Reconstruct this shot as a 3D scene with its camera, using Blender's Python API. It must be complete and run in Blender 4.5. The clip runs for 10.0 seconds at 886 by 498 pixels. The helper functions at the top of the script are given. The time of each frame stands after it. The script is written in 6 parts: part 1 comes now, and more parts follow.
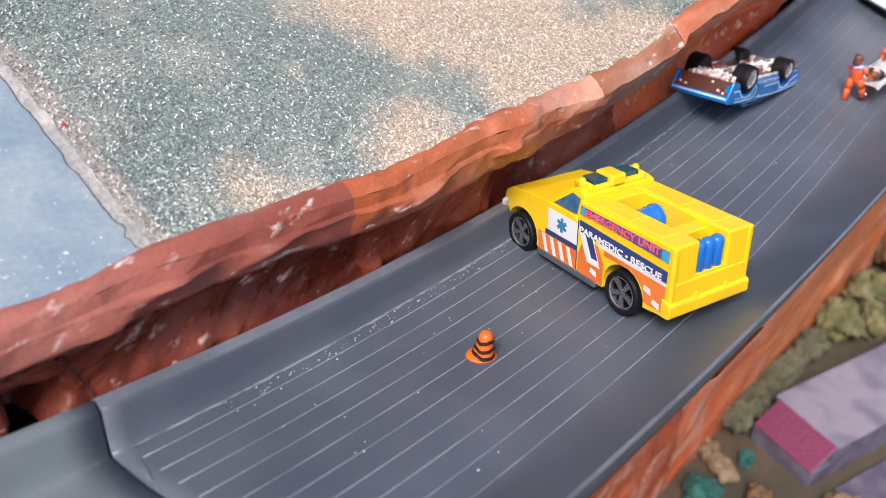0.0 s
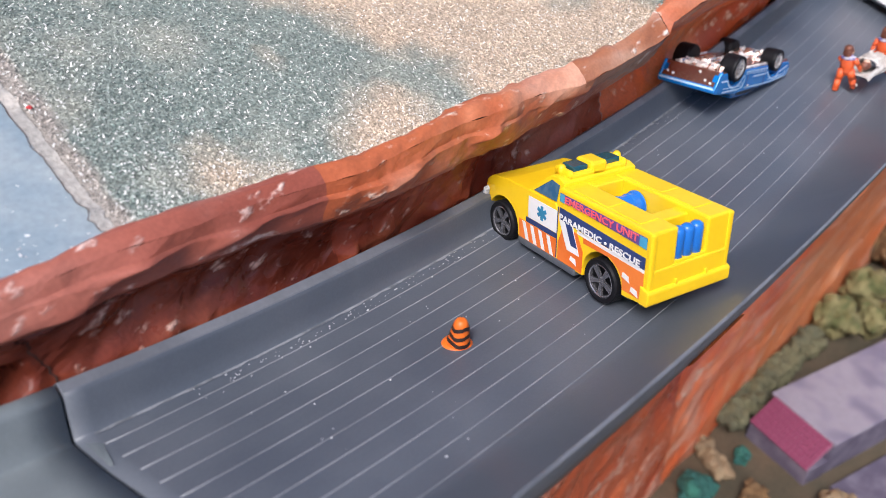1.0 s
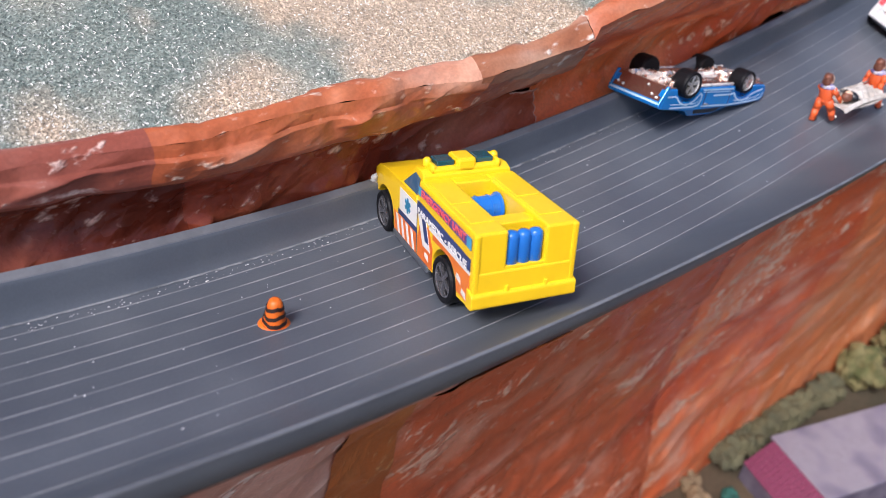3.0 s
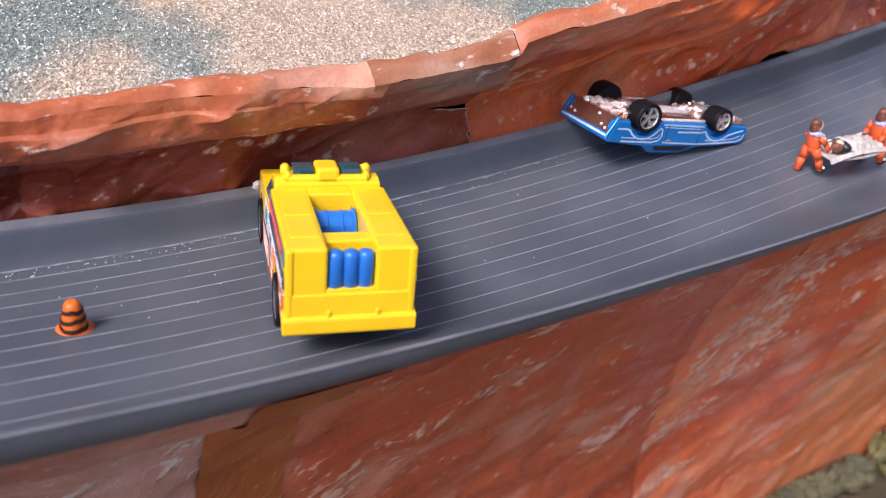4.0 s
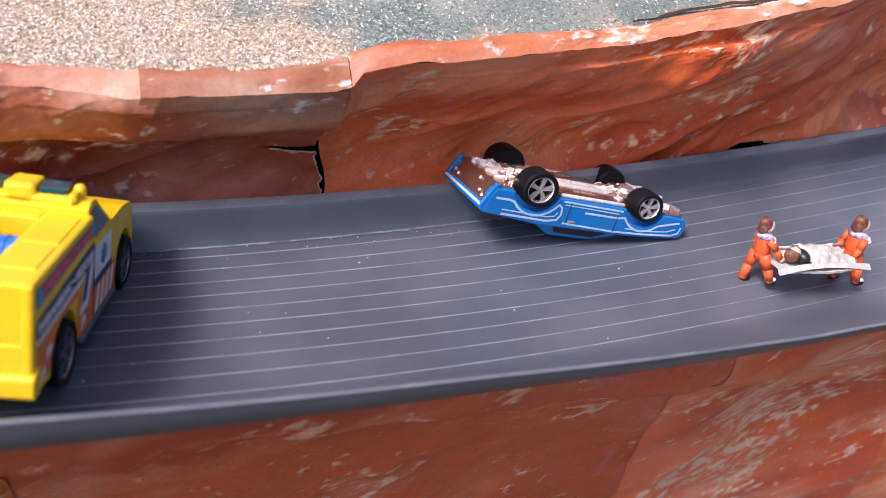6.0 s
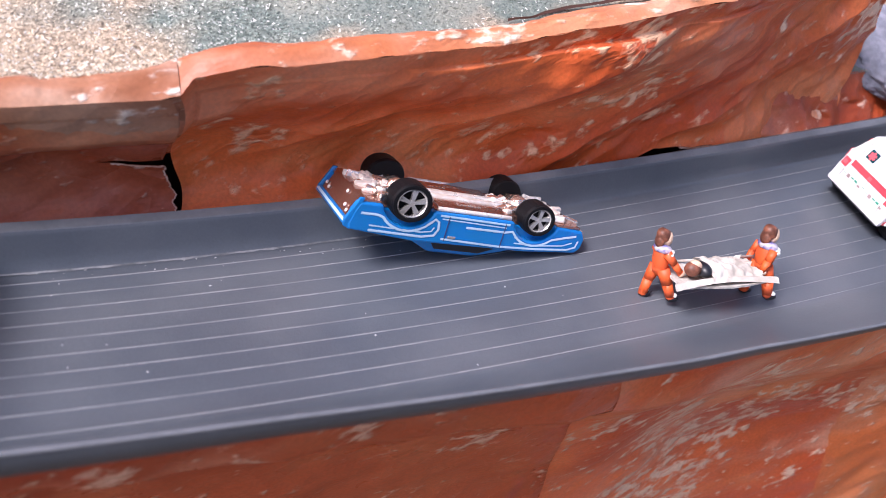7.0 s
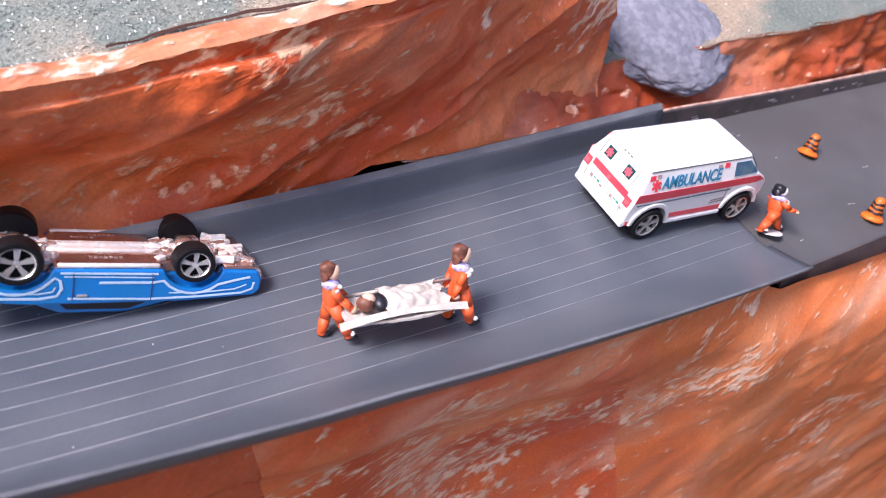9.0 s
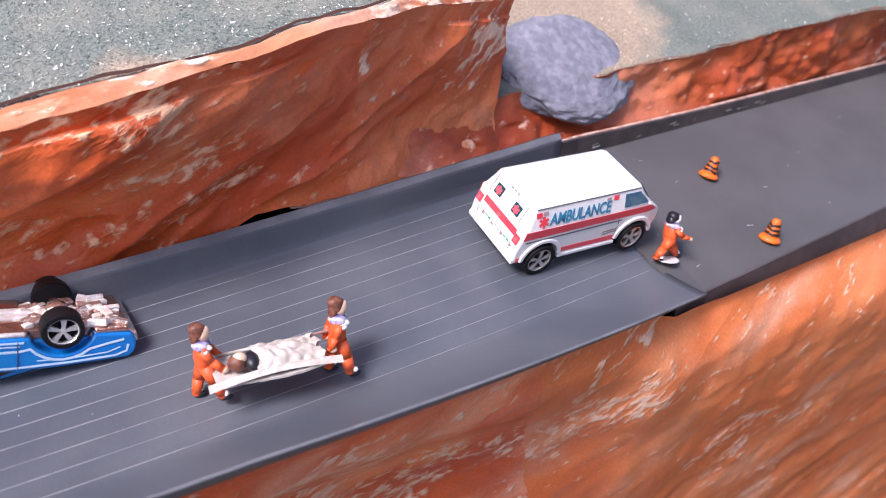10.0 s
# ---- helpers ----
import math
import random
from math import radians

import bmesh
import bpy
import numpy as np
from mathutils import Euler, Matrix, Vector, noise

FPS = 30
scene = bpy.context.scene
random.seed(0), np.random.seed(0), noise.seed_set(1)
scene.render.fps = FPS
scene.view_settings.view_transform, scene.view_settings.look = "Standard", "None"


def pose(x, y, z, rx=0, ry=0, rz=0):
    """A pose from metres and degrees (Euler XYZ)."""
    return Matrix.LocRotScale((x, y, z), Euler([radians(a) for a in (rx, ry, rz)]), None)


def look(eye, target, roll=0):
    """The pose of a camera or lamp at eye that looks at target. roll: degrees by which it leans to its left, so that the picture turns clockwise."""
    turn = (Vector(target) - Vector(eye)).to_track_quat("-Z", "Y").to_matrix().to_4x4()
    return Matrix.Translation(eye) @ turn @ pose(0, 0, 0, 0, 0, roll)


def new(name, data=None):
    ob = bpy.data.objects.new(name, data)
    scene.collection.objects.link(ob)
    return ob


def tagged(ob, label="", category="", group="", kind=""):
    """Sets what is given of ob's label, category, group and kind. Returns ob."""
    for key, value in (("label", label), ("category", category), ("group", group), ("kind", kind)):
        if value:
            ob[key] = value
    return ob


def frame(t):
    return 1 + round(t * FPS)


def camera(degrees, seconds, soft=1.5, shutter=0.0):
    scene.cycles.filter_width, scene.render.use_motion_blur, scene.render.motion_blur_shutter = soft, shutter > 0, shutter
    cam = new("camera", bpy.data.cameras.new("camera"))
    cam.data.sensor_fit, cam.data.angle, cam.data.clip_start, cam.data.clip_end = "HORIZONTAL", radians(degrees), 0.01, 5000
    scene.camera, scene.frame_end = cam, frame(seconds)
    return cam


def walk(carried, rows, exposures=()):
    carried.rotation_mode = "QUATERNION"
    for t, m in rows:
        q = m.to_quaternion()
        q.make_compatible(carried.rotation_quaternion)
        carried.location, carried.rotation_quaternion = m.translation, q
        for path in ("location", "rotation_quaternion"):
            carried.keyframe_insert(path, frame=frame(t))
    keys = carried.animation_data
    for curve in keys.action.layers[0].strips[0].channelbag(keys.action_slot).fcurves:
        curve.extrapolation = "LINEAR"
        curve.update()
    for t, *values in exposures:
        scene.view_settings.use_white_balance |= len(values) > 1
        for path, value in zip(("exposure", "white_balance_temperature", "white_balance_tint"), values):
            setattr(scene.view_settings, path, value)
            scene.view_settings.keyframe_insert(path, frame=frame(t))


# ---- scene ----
cam = camera(57.0, 10.0, soft=0.5)
cam.data.dof.use_dof = True
cam.data.dof.focus_distance = 0.242
cam.data.dof.aperture_fstop = 17.0
PATH = [
    (0.0, (-0.32752, -0.09811, 0.15318), (0.28371, 0.44277, -0.42461), 3.403),
    (0.5, (-0.32420, -0.10042, 0.15154), (0.28579, 0.44186, -0.42625), 3.295),
    (1.0, (-0.32236, -0.10314, 0.14872), (0.28750, 0.44017, -0.42824), 3.251),
    (1.5, (-0.31445, -0.10910, 0.14844), (0.29311, 0.43667, -0.42862), 3.091),
    (2.0, (-0.30806, -0.12083, 0.14832), (0.28866, 0.43826, -0.42731), 3.414),
    (2.5, (-0.29536, -0.13302, 0.14954), (0.27486, 0.45054, -0.42866), 4.717),
    (2.7, (-0.28849, -0.13777, 0.14911), (0.27116, 0.45303, -0.43205), 5.394),
    (3.8, (-0.22465, -0.16015, 0.13822), (0.25427, 0.51385, -0.42423), 6.671),
    (4.0, (-0.21459, -0.16258, 0.13620), (0.25900, 0.52041, -0.41988), 7.447),
    (4.5, (-0.18724, -0.16604, 0.12613), (0.26416, 0.54632, -0.41125), 8.834),
    (5.0, (-0.17066, -0.16131, 0.11610), (0.26084, 0.58280, -0.39392), 10.483),
    (5.5, (-0.15229, -0.15945, 0.11392), (0.26001, 0.61158, -0.37139), 10.848),
    (5.7, (-0.14183, -0.16048, 0.11393), (0.26078, 0.62014, -0.36412), 10.773),
    (6.8, (-0.09274, -0.15998, 0.11092), (0.30885, 0.62981, -0.35272), 9.731),
    (7.0, (-0.08618, -0.15853, 0.11173), (0.31592, 0.63378, -0.34715), 9.391),
    (7.5, (-0.06689, -0.15660, 0.10986), (0.34098, 0.63757, -0.34062), 8.367),
    (8.0, (-0.04508, -0.16056, 0.11167), (0.37302, 0.62816, -0.33900), 7.405),
    (8.5, (-0.02104, -0.16557, 0.11139), (0.40795, 0.61793, -0.33817), 6.272),
    (9.0, (-0.00090, -0.16911, 0.11838), (0.44039, 0.60686, -0.33232), 5.166),
    (9.5, (0.00647, -0.17232, 0.12555), (0.46717, 0.59436, -0.32162), 4.682),
    (10.0, (0.02424, -0.17673, 0.13102), (0.49556, 0.58615, -0.31157), 3.651),
]
walk(cam, [(t, look(eye, target, roll)) for t, eye, target, roll in PATH],
     [(0.0, 0.36, 6000, 15), (2.7, 0.32, 6020, 16), (4.5, 0.38, 6120, 24), (7.0, 0.64, 6060, 23), (8.5, 0.76, 6080, 24), (10.0, 0.62, 6080, 25)])

# ---- light: a bright overcast sky over the model, one wide soft sun ----
world = bpy.data.worlds.new("sky")
scene.world = world
world.use_nodes = True
wn, wl = world.node_tree.nodes, world.node_tree.links
wn.clear()
sky = wn.new("ShaderNodeTexSky")
sky.sky_type = "NISHITA"
sky.sun_disc = False
sky.sun_elevation = radians(50)
sky.sun_rotation = radians(249)
sky.air_density, sky.dust_density, sky.ozone_density = 1.0, 4.0, 1.0
background = wn.new("ShaderNodeBackground")
background.inputs["Strength"].default_value = 0.115
world_out = wn.new("ShaderNodeOutputWorld")
wl.new(sky.outputs["Color"], background.inputs["Color"])
wl.new(background.outputs["Background"], world_out.inputs["Surface"])
sun_data = bpy.data.lights.new("sun", "SUN")
sun_data.energy, sun_data.angle, sun_data.color = 3.1, radians(20), (1.0, 0.96, 0.9)
sun = new("sun", sun_data)
sun.matrix_world = look((-0.80, -0.31, 1.0), (0, 0, 0))


# ---- helpers of this scene ----
def part(name, bm, material, parent=None, label="", m=None, smooth=False, bevel=0.0):
    """One bmesh as one mesh object, under a thing or under a part."""
    if m is not None:
        bm.transform(m)
    if bevel:
        edges = [e for e in bm.edges if len(e.link_faces) == 2 and e.calc_face_angle(0) > 0.5]
        bmesh.ops.bevel(bm, geom=edges, offset=bevel, segments=2, profile=0.5, affect="EDGES", clamp_overlap=True)
    bm.normal_update()
    mesh = bpy.data.meshes.new(name)
    bm.to_mesh(mesh)
    bm.free()
    if smooth:
        mesh.polygons.foreach_set("use_smooth", [len(p.vertices) <= 4 for p in mesh.polygons])
    for one in material if isinstance(material, (list, tuple)) else [material]:
        mesh.materials.append(one)
    ob = new(name, mesh)
    ob.parent = parent
    if label:
        tagged(ob, label)
    return ob


def thing(name, m, label, category, group="", kind=""):
    """An empty at a thing's base, to which its parts belong."""
    ob = new(name)
    ob.matrix_world = m
    ob.empty_display_size = 0.01
    return tagged(ob, label, category, group, kind)


def box(x0, y0, z0, x1, y1, z1, bm=None):
    bm = bm or bmesh.new()
    m = Matrix.LocRotScale(((x0 + x1) / 2, (y0 + y1) / 2, (z0 + z1) / 2), None, (abs(x1 - x0), abs(y1 - y0), abs(z1 - z0)))
    bmesh.ops.create_cube(bm, size=1, matrix=m)
    return bm


def tube(profile, steps=24, bm=None, m=None):
    """A turned solid round z from (radius, height) pairs, closed at both ends."""
    bm = bm or bmesh.new()
    rings = []
    for r, z in profile:
        rings.append([bm.verts.new((r * math.cos(a), r * math.sin(a), z)) for a in (2 * math.pi * i / steps for i in range(steps))])
    for low, high in zip(rings, rings[1:]):
        for i in range(steps):
            bm.faces.new((low[i], low[(i + 1) % steps], high[(i + 1) % steps], high[i]))
    bm.faces.new(rings[0][::-1])
    bm.faces.new(rings[-1])
    if m is not None:
        bm.transform(m)
    return bm


def prism(outline, depth, bm=None, axis="y", centre=True):
    """An outline in x and z, drawn out along y (or an outline in x, y along z)."""
    bm = bm or bmesh.new()
    lo, hi = (-depth / 2, depth / 2) if centre else (0, depth)
    at = (lambda a, b, d: (a, d, b)) if axis == "y" else (lambda a, b, d: (a, b, d))
    one = [bm.verts.new(at(a, b, lo)) for a, b in outline]
    two = [bm.verts.new(at(a, b, hi)) for a, b in outline]
    bm.faces.new(one)
    bm.faces.new(two[::-1])
    for i in range(len(one)):
        j = (i + 1) % len(one)
        bm.faces.new((one[j], one[i], two[i], two[j]))
    bmesh.ops.recalc_face_normals(bm, faces=bm.faces)
    return bm


def loft(sections, bm=None, caps=True):
    """A skin over rings of equally many points."""
    bm = bm or bmesh.new()
    rings = [[bm.verts.new(p) for p in ring] for ring in sections]
    n = len(rings[0])
    for a, b in zip(rings, rings[1:]):
        for i in range(n):
            bm.faces.new((a[i], a[(i + 1) % n], b[(i + 1) % n], b[i]))
    if caps:
        bm.faces.new(rings[0][::-1])
        bm.faces.new(rings[-1])
    bmesh.ops.recalc_face_normals(bm, faces=bm.faces)
    return bm


def sheet(at, us, vs, bm=None):
    """An open grid of faces over at(u, v)."""
    bm = bm or bmesh.new()
    rows = [[bm.verts.new(at(u, v)) for v in vs] for u in us]
    for a, b in zip(rows, rows[1:]):
        for i in range(len(vs) - 1):
            bm.faces.new((a[i], b[i], b[i + 1], a[i + 1]))
    return bm


def steps(a, b, n):
    return [a + (b - a) * i / (n - 1) for i in range(n)]


def lerp_table(x, xs, ys):
    return float(np.interp(x, xs, ys))


# the track's line: its left kerb's foot, its bank and its bend
def line(x):
    k = min(max(x, -0.34), 0.228)
    d = x - k
    y = 0.0414 + 0.0669 * k + 0.079 * k**2 + 0.192 * k**3
    z = 0.0025 + 0.0532 * k + 0.2175 * k**2 - 0.506 * k**3
    s = 0.0669 + 0.158 * k + 0.576 * k**2
    w = 0.0532 + 0.435 * k - 1.518 * k**2
    bank = 0.1166 + 0.9993 * k + 0.533 * k**2
    if d > 0:
        s -= 0.09 * min(d / 0.02, 1)
    return y + s * d, z + w * d, bank, s, w


def axes(x):
    y, z, bank, s, w = line(x)
    ahead = Vector((1, s, w)).normalized()
    level = Vector((-s, 1, 0)).normalized()
    left = (level * math.cos(bank) + Vector((0, 0, 1)) * math.sin(bank)).normalized()
    up = ahead.cross(left).normalized()
    return Vector((x, y, z)), ahead, left, up


def trk(x, v, h=0.0):
    """A place by the track: along, to the left of the kerb's foot, and above the floor."""
    o, ahead, left, up = axes(x)
    return o + left * v + up * h


def stand(x, v, h=0.0, turn=0.0, pitch=0.0, roll=0.0):
    """A pose on the track: x ahead along it, y to its left, z off its floor, then turned."""
    o, ahead, left, up = axes(x)
    m = Matrix((ahead, up.cross(ahead), up)).transposed().to_4x4()
    m.translation = trk(x, v, h)
    return m @ pose(0, 0, 0, roll, pitch, turn)


# ---- materials ----
def material(name, colour, rough=0.5, metal=0.0, grain=0.08, scale=900.0, bump=0.1, bump_scale=None, coat=0.0, second=None, second_scale=60.0, spec=0.5):
    """A surface with variation at two scales: fine grain, and broad patches towards a second colour."""
    mat = bpy.data.materials.new(name)
    mat.use_nodes = True
    nodes, links = mat.node_tree.nodes, mat.node_tree.links
    bsdf = nodes["Principled BSDF"]
    bsdf.inputs["Roughness"].default_value, bsdf.inputs["Metallic"].default_value = rough, metal
    bsdf.inputs["Coat Weight"].default_value = coat
    bsdf.inputs["Specular IOR Level"].default_value = spec
    coords = nodes.new("ShaderNodeTexCoord")
    fine, broad = nodes.new("ShaderNodeTexNoise"), nodes.new("ShaderNodeTexNoise")
    fine.inputs["Scale"].default_value, fine.inputs["Detail"].default_value = scale, 4
    broad.inputs["Scale"].default_value, broad.inputs["Detail"].default_value = second_scale, 5
    for tex in (fine, broad):
        links.new(coords.outputs["Object"], tex.inputs["Vector"])
    patch = nodes.new("ShaderNodeMix")
    patch.data_type = "RGBA"
    other = second or tuple(c * 0.8 for c in colour)
    patch.inputs["A"].default_value, patch.inputs["B"].default_value = (*colour, 1), (*other, 1)
    ramp = nodes.new("ShaderNodeMapRange")
    ramp.inputs["From Min"].default_value, ramp.inputs["From Max"].default_value = 0.42, 0.62
    links.new(broad.outputs["Fac"], ramp.inputs["Value"])
    links.new(ramp.outputs["Result"], patch.inputs["Factor"])
    shade = nodes.new("ShaderNodeHueSaturation")
    value = nodes.new("ShaderNodeMapRange")
    value.inputs["To Min"].default_value, value.inputs["To Max"].default_value = 1 - grain, 1 + grain
    links.new(fine.outputs["Fac"], value.inputs["Value"])
    links.new(value.outputs["Result"], shade.inputs["Value"])
    links.new(patch.outputs["Result"], shade.inputs["Color"])
    links.new(shade.outputs["Color"], bsdf.inputs["Base Color"])
    wear = nodes.new("ShaderNodeMapRange")
    wear.inputs["To Min"].default_value, wear.inputs["To Max"].default_value = max(rough - 0.1, 0.02), min(rough + 0.1, 1)
    links.new(broad.outputs["Fac"], wear.inputs["Value"])
    links.new(wear.outputs["Result"], bsdf.inputs["Roughness"])
    if bump:
        relief, dents = nodes.new("ShaderNodeBump"), nodes.new("ShaderNodeTexNoise")
        dents.inputs["Scale"].default_value, dents.inputs["Detail"].default_value = bump_scale or scale, 3
        links.new(coords.outputs["Object"], dents.inputs["Vector"])
        relief.inputs["Strength"].default_value, relief.inputs["Distance"].default_value = bump, 0.0004
        links.new(dents.outputs["Fac"], relief.inputs["Height"])
        links.new(relief.outputs["Normal"], bsdf.inputs["Normal"])
    return mat


def rock_material(name, dark, mid, light, streak, gloss=0.34, flaking=0.0, slant=32.0, film=0.3, wrinkle=1.0, worn=()):
    """Painted crumpled paper: slanting brush strokes of three browns, a dusty film, pale dry-brushed wrinkle crests in clusters."""
    mat = bpy.data.materials.new(name)
    mat.use_nodes = True
    nodes, links = mat.node_tree.nodes, mat.node_tree.links
    bsdf = nodes["Principled BSDF"]
    coords = nodes.new("ShaderNodeTexCoord")

    def noise_at(scale, detail=4.0, stretch=1.0, turn=slant, distortion=0.0, off=0.0):
        """Noise drawn out along a line that rises by turn degrees to the right."""
        place, tex = nodes.new("ShaderNodeMapping"), nodes.new("ShaderNodeTexNoise")
        place.vector_type = "TEXTURE"
        place.inputs["Scale"].default_value, place.inputs["Rotation"].default_value = (stretch, 1, 1), (0, -radians(turn), 0)
        place.inputs["Location"].default_value = (off, off, off)
        tex.inputs["Scale"].default_value, tex.inputs["Detail"].default_value = scale, detail
        tex.inputs["Distortion"].default_value = distortion
        links.new(coords.outputs["Object"], place.inputs["Vector"])
        links.new(place.outputs["Vector"], tex.inputs["Vector"])
        return tex.outputs["Fac"]

    def ranged(fac, lo, hi, top=1.0, bottom=0.0):
        r = nodes.new("ShaderNodeMapRange")
        r.interpolation_type = "SMOOTHSTEP"
        r.inputs["From Min"].default_value, r.inputs["From Max"].default_value = lo, hi
        r.inputs["To Min"].default_value, r.inputs["To Max"].default_value = bottom, top
        links.new(fac, r.inputs["Value"])
        return r.outputs["Result"]

    def maths(kind, a, b=None):
        m = nodes.new("ShaderNodeMath")
        m.operation = kind
        for i, value in enumerate((a, b)):
            if isinstance(value, float):
                m.inputs[i].default_value = value
            elif value is not None:
                links.new(value, m.inputs[i])
        return m.outputs["Value"]

    def crest(fac):
        """1 on the sharp lines where the noise crosses its middle, falling off on both sides."""
        return maths("SUBTRACT", 1.0, maths("MULTIPLY", maths("ABSOLUTE", maths("SUBTRACT", fac, 0.5)), 4.0))

    def mixed(a, b, fac):
        m = nodes.new("ShaderNodeMix")
        m.data_type = "RGBA"
        for socket, value in (("A", a), ("B", b)):
            if isinstance(value, tuple):
                m.inputs[socket].default_value = (*value, 1)
            else:
                links.new(value, m.inputs[socket])
        links.new(fac, m.inputs["Factor"])
        return m.outputs["Result"]

    def bumped(height, strength, distance, normal=None):
        b = nodes.new("ShaderNodeBump")
        b.inputs["Strength"].default_value, b.inputs["Distance"].default_value = strength, distance
        links.new(height, b.inputs["Height"])
        if normal is not None:
            links.new(normal, b.inputs["Normal"])
        return b.outputs["Normal"]

    bsdf.inputs["Specular IOR Level"].default_value = 0.4
    base = mixed(dark, mid, ranged(noise_at(13, 3, 1.8, distortion=0.6), 0.36, 0.60))
    base = mixed(base, light, ranged(noise_at(26, 4, 2.2, distortion=0.4, off=3.0), 0.50, 0.72, 0.75))
    base = mixed(base, dark, ranged(noise_at(40, 5, 1.2, turn=70, off=6.0), 0.58, 0.74, 0.40))
    dusty = tuple(0.55 * a + 0.45 * b for a, b in zip(streak, mid))
    base = mixed(base, dusty, ranged(noise_at(30, 6, 1.7, turn=slant - 12, off=9.0), 0.50, 0.70, film))
    # clusters in which the crests of fine wrinkles carry pale paint; on the red lower sheet they also paint in glints
    cluster = ranged(noise_at(24, 4, 2.4, turn=slant - 8, distortion=0.3, off=1.0), 0.575 - flaking, 0.66 - flaking)
    ragged = maths("MULTIPLY", noise_at(60, 5, 2.2, off=5.0), 0.030)
    for x, z, r in worn:
        far, flat = nodes.new("ShaderNodeVectorMath"), nodes.new("ShaderNodeVectorMath")
        flat.operation, flat.inputs[1].default_value = "MULTIPLY", (1, 0, 1)
        far.operation, far.inputs[1].default_value = "DISTANCE", (x, 0, z)
        links.new(coords.outputs["Object"], flat.inputs[0])
        links.new(flat.outputs["Vector"], far.inputs[0])
        cluster = maths("MAXIMUM", cluster, ranged(maths("ADD", far.outputs["Value"], ragged), r + 0.016, r + 0.008))
    fine = crest(noise_at(170, 3, 2.8, distortion=0.5))
    chips = maths("ADD", maths("MULTIPLY", noise_at(300, 6, 1.8, off=4.0), 0.75), maths("MULTIPLY", noise_at(75, 5, 2.0, off=8.0), 0.30))
    brushed = ranged(crest(noise_at(260, 4, 3.0, turn=slant + 6, distortion=0.6, off=3.0)), 0.25, 0.75, 1.0, 0.18)
    flakes = maths("MULTIPLY", ranged(maths("ADD", chips, maths("MULTIPLY", cluster, 0.13)), 0.605, 0.73), brushed)
    base = mixed(base, streak, flakes)
    grainy = noise_at(900, 3)
    shade = nodes.new("ShaderNodeHueSaturation")
    links.new(ranged(grainy, 0.3, 0.7, 1.08, 0.92), shade.inputs["Value"])
    links.new(base, shade.inputs["Color"])
    links.new(shade.outputs["Color"], bsdf.inputs["Base Color"])
    links.new(ranged(noise_at(60, 4, 1.6), 0.3, 0.7, gloss + 0.16, gloss - 0.06), bsdf.inputs["Roughness"])
    normal = bumped(crest(noise_at(17, 2, 1.9, distortion=0.5, off=2.0)), 0.55 * wrinkle, 0.0042)
    normal = bumped(crest(noise_at(42, 2, 1.6, turn=slant + 25, distortion=0.4, off=7.0)), 0.5 * wrinkle, 0.0014, normal)
    normal = bumped(maths("MULTIPLY", fine, ranged(cluster, 0.0, 1.0, 1.0, 0.22)), 0.7 * wrinkle, 0.0009, normal)
    normal = bumped(flakes, 0.7, 0.0005, normal)
    normal = bumped(grainy, 0.3, 0.0003, normal)
    links.new(normal, bsdf.inputs["Normal"])
    return mat


BEIGE_SPOTS = ((-0.112, 0.078, 0.050), (-0.128, 0.050, 0.026), (-0.095, 0.038, 0.027), (-0.140, 0.110, 0.042), (-0.150, 0.075, 0.018), (-0.187, 0.039, 0.013),
               (-0.234, 0.045, 0.006), (-0.233, 0.083, -0.002), (-0.198, 0.073, -0.002), (0.262, 0.115, 0.040), (0.061, 0.036, 0.007), (0.037, 0.033, 0.005), (0.016, 0.033, 0.004), (-0.025, 0.033, 0.004))


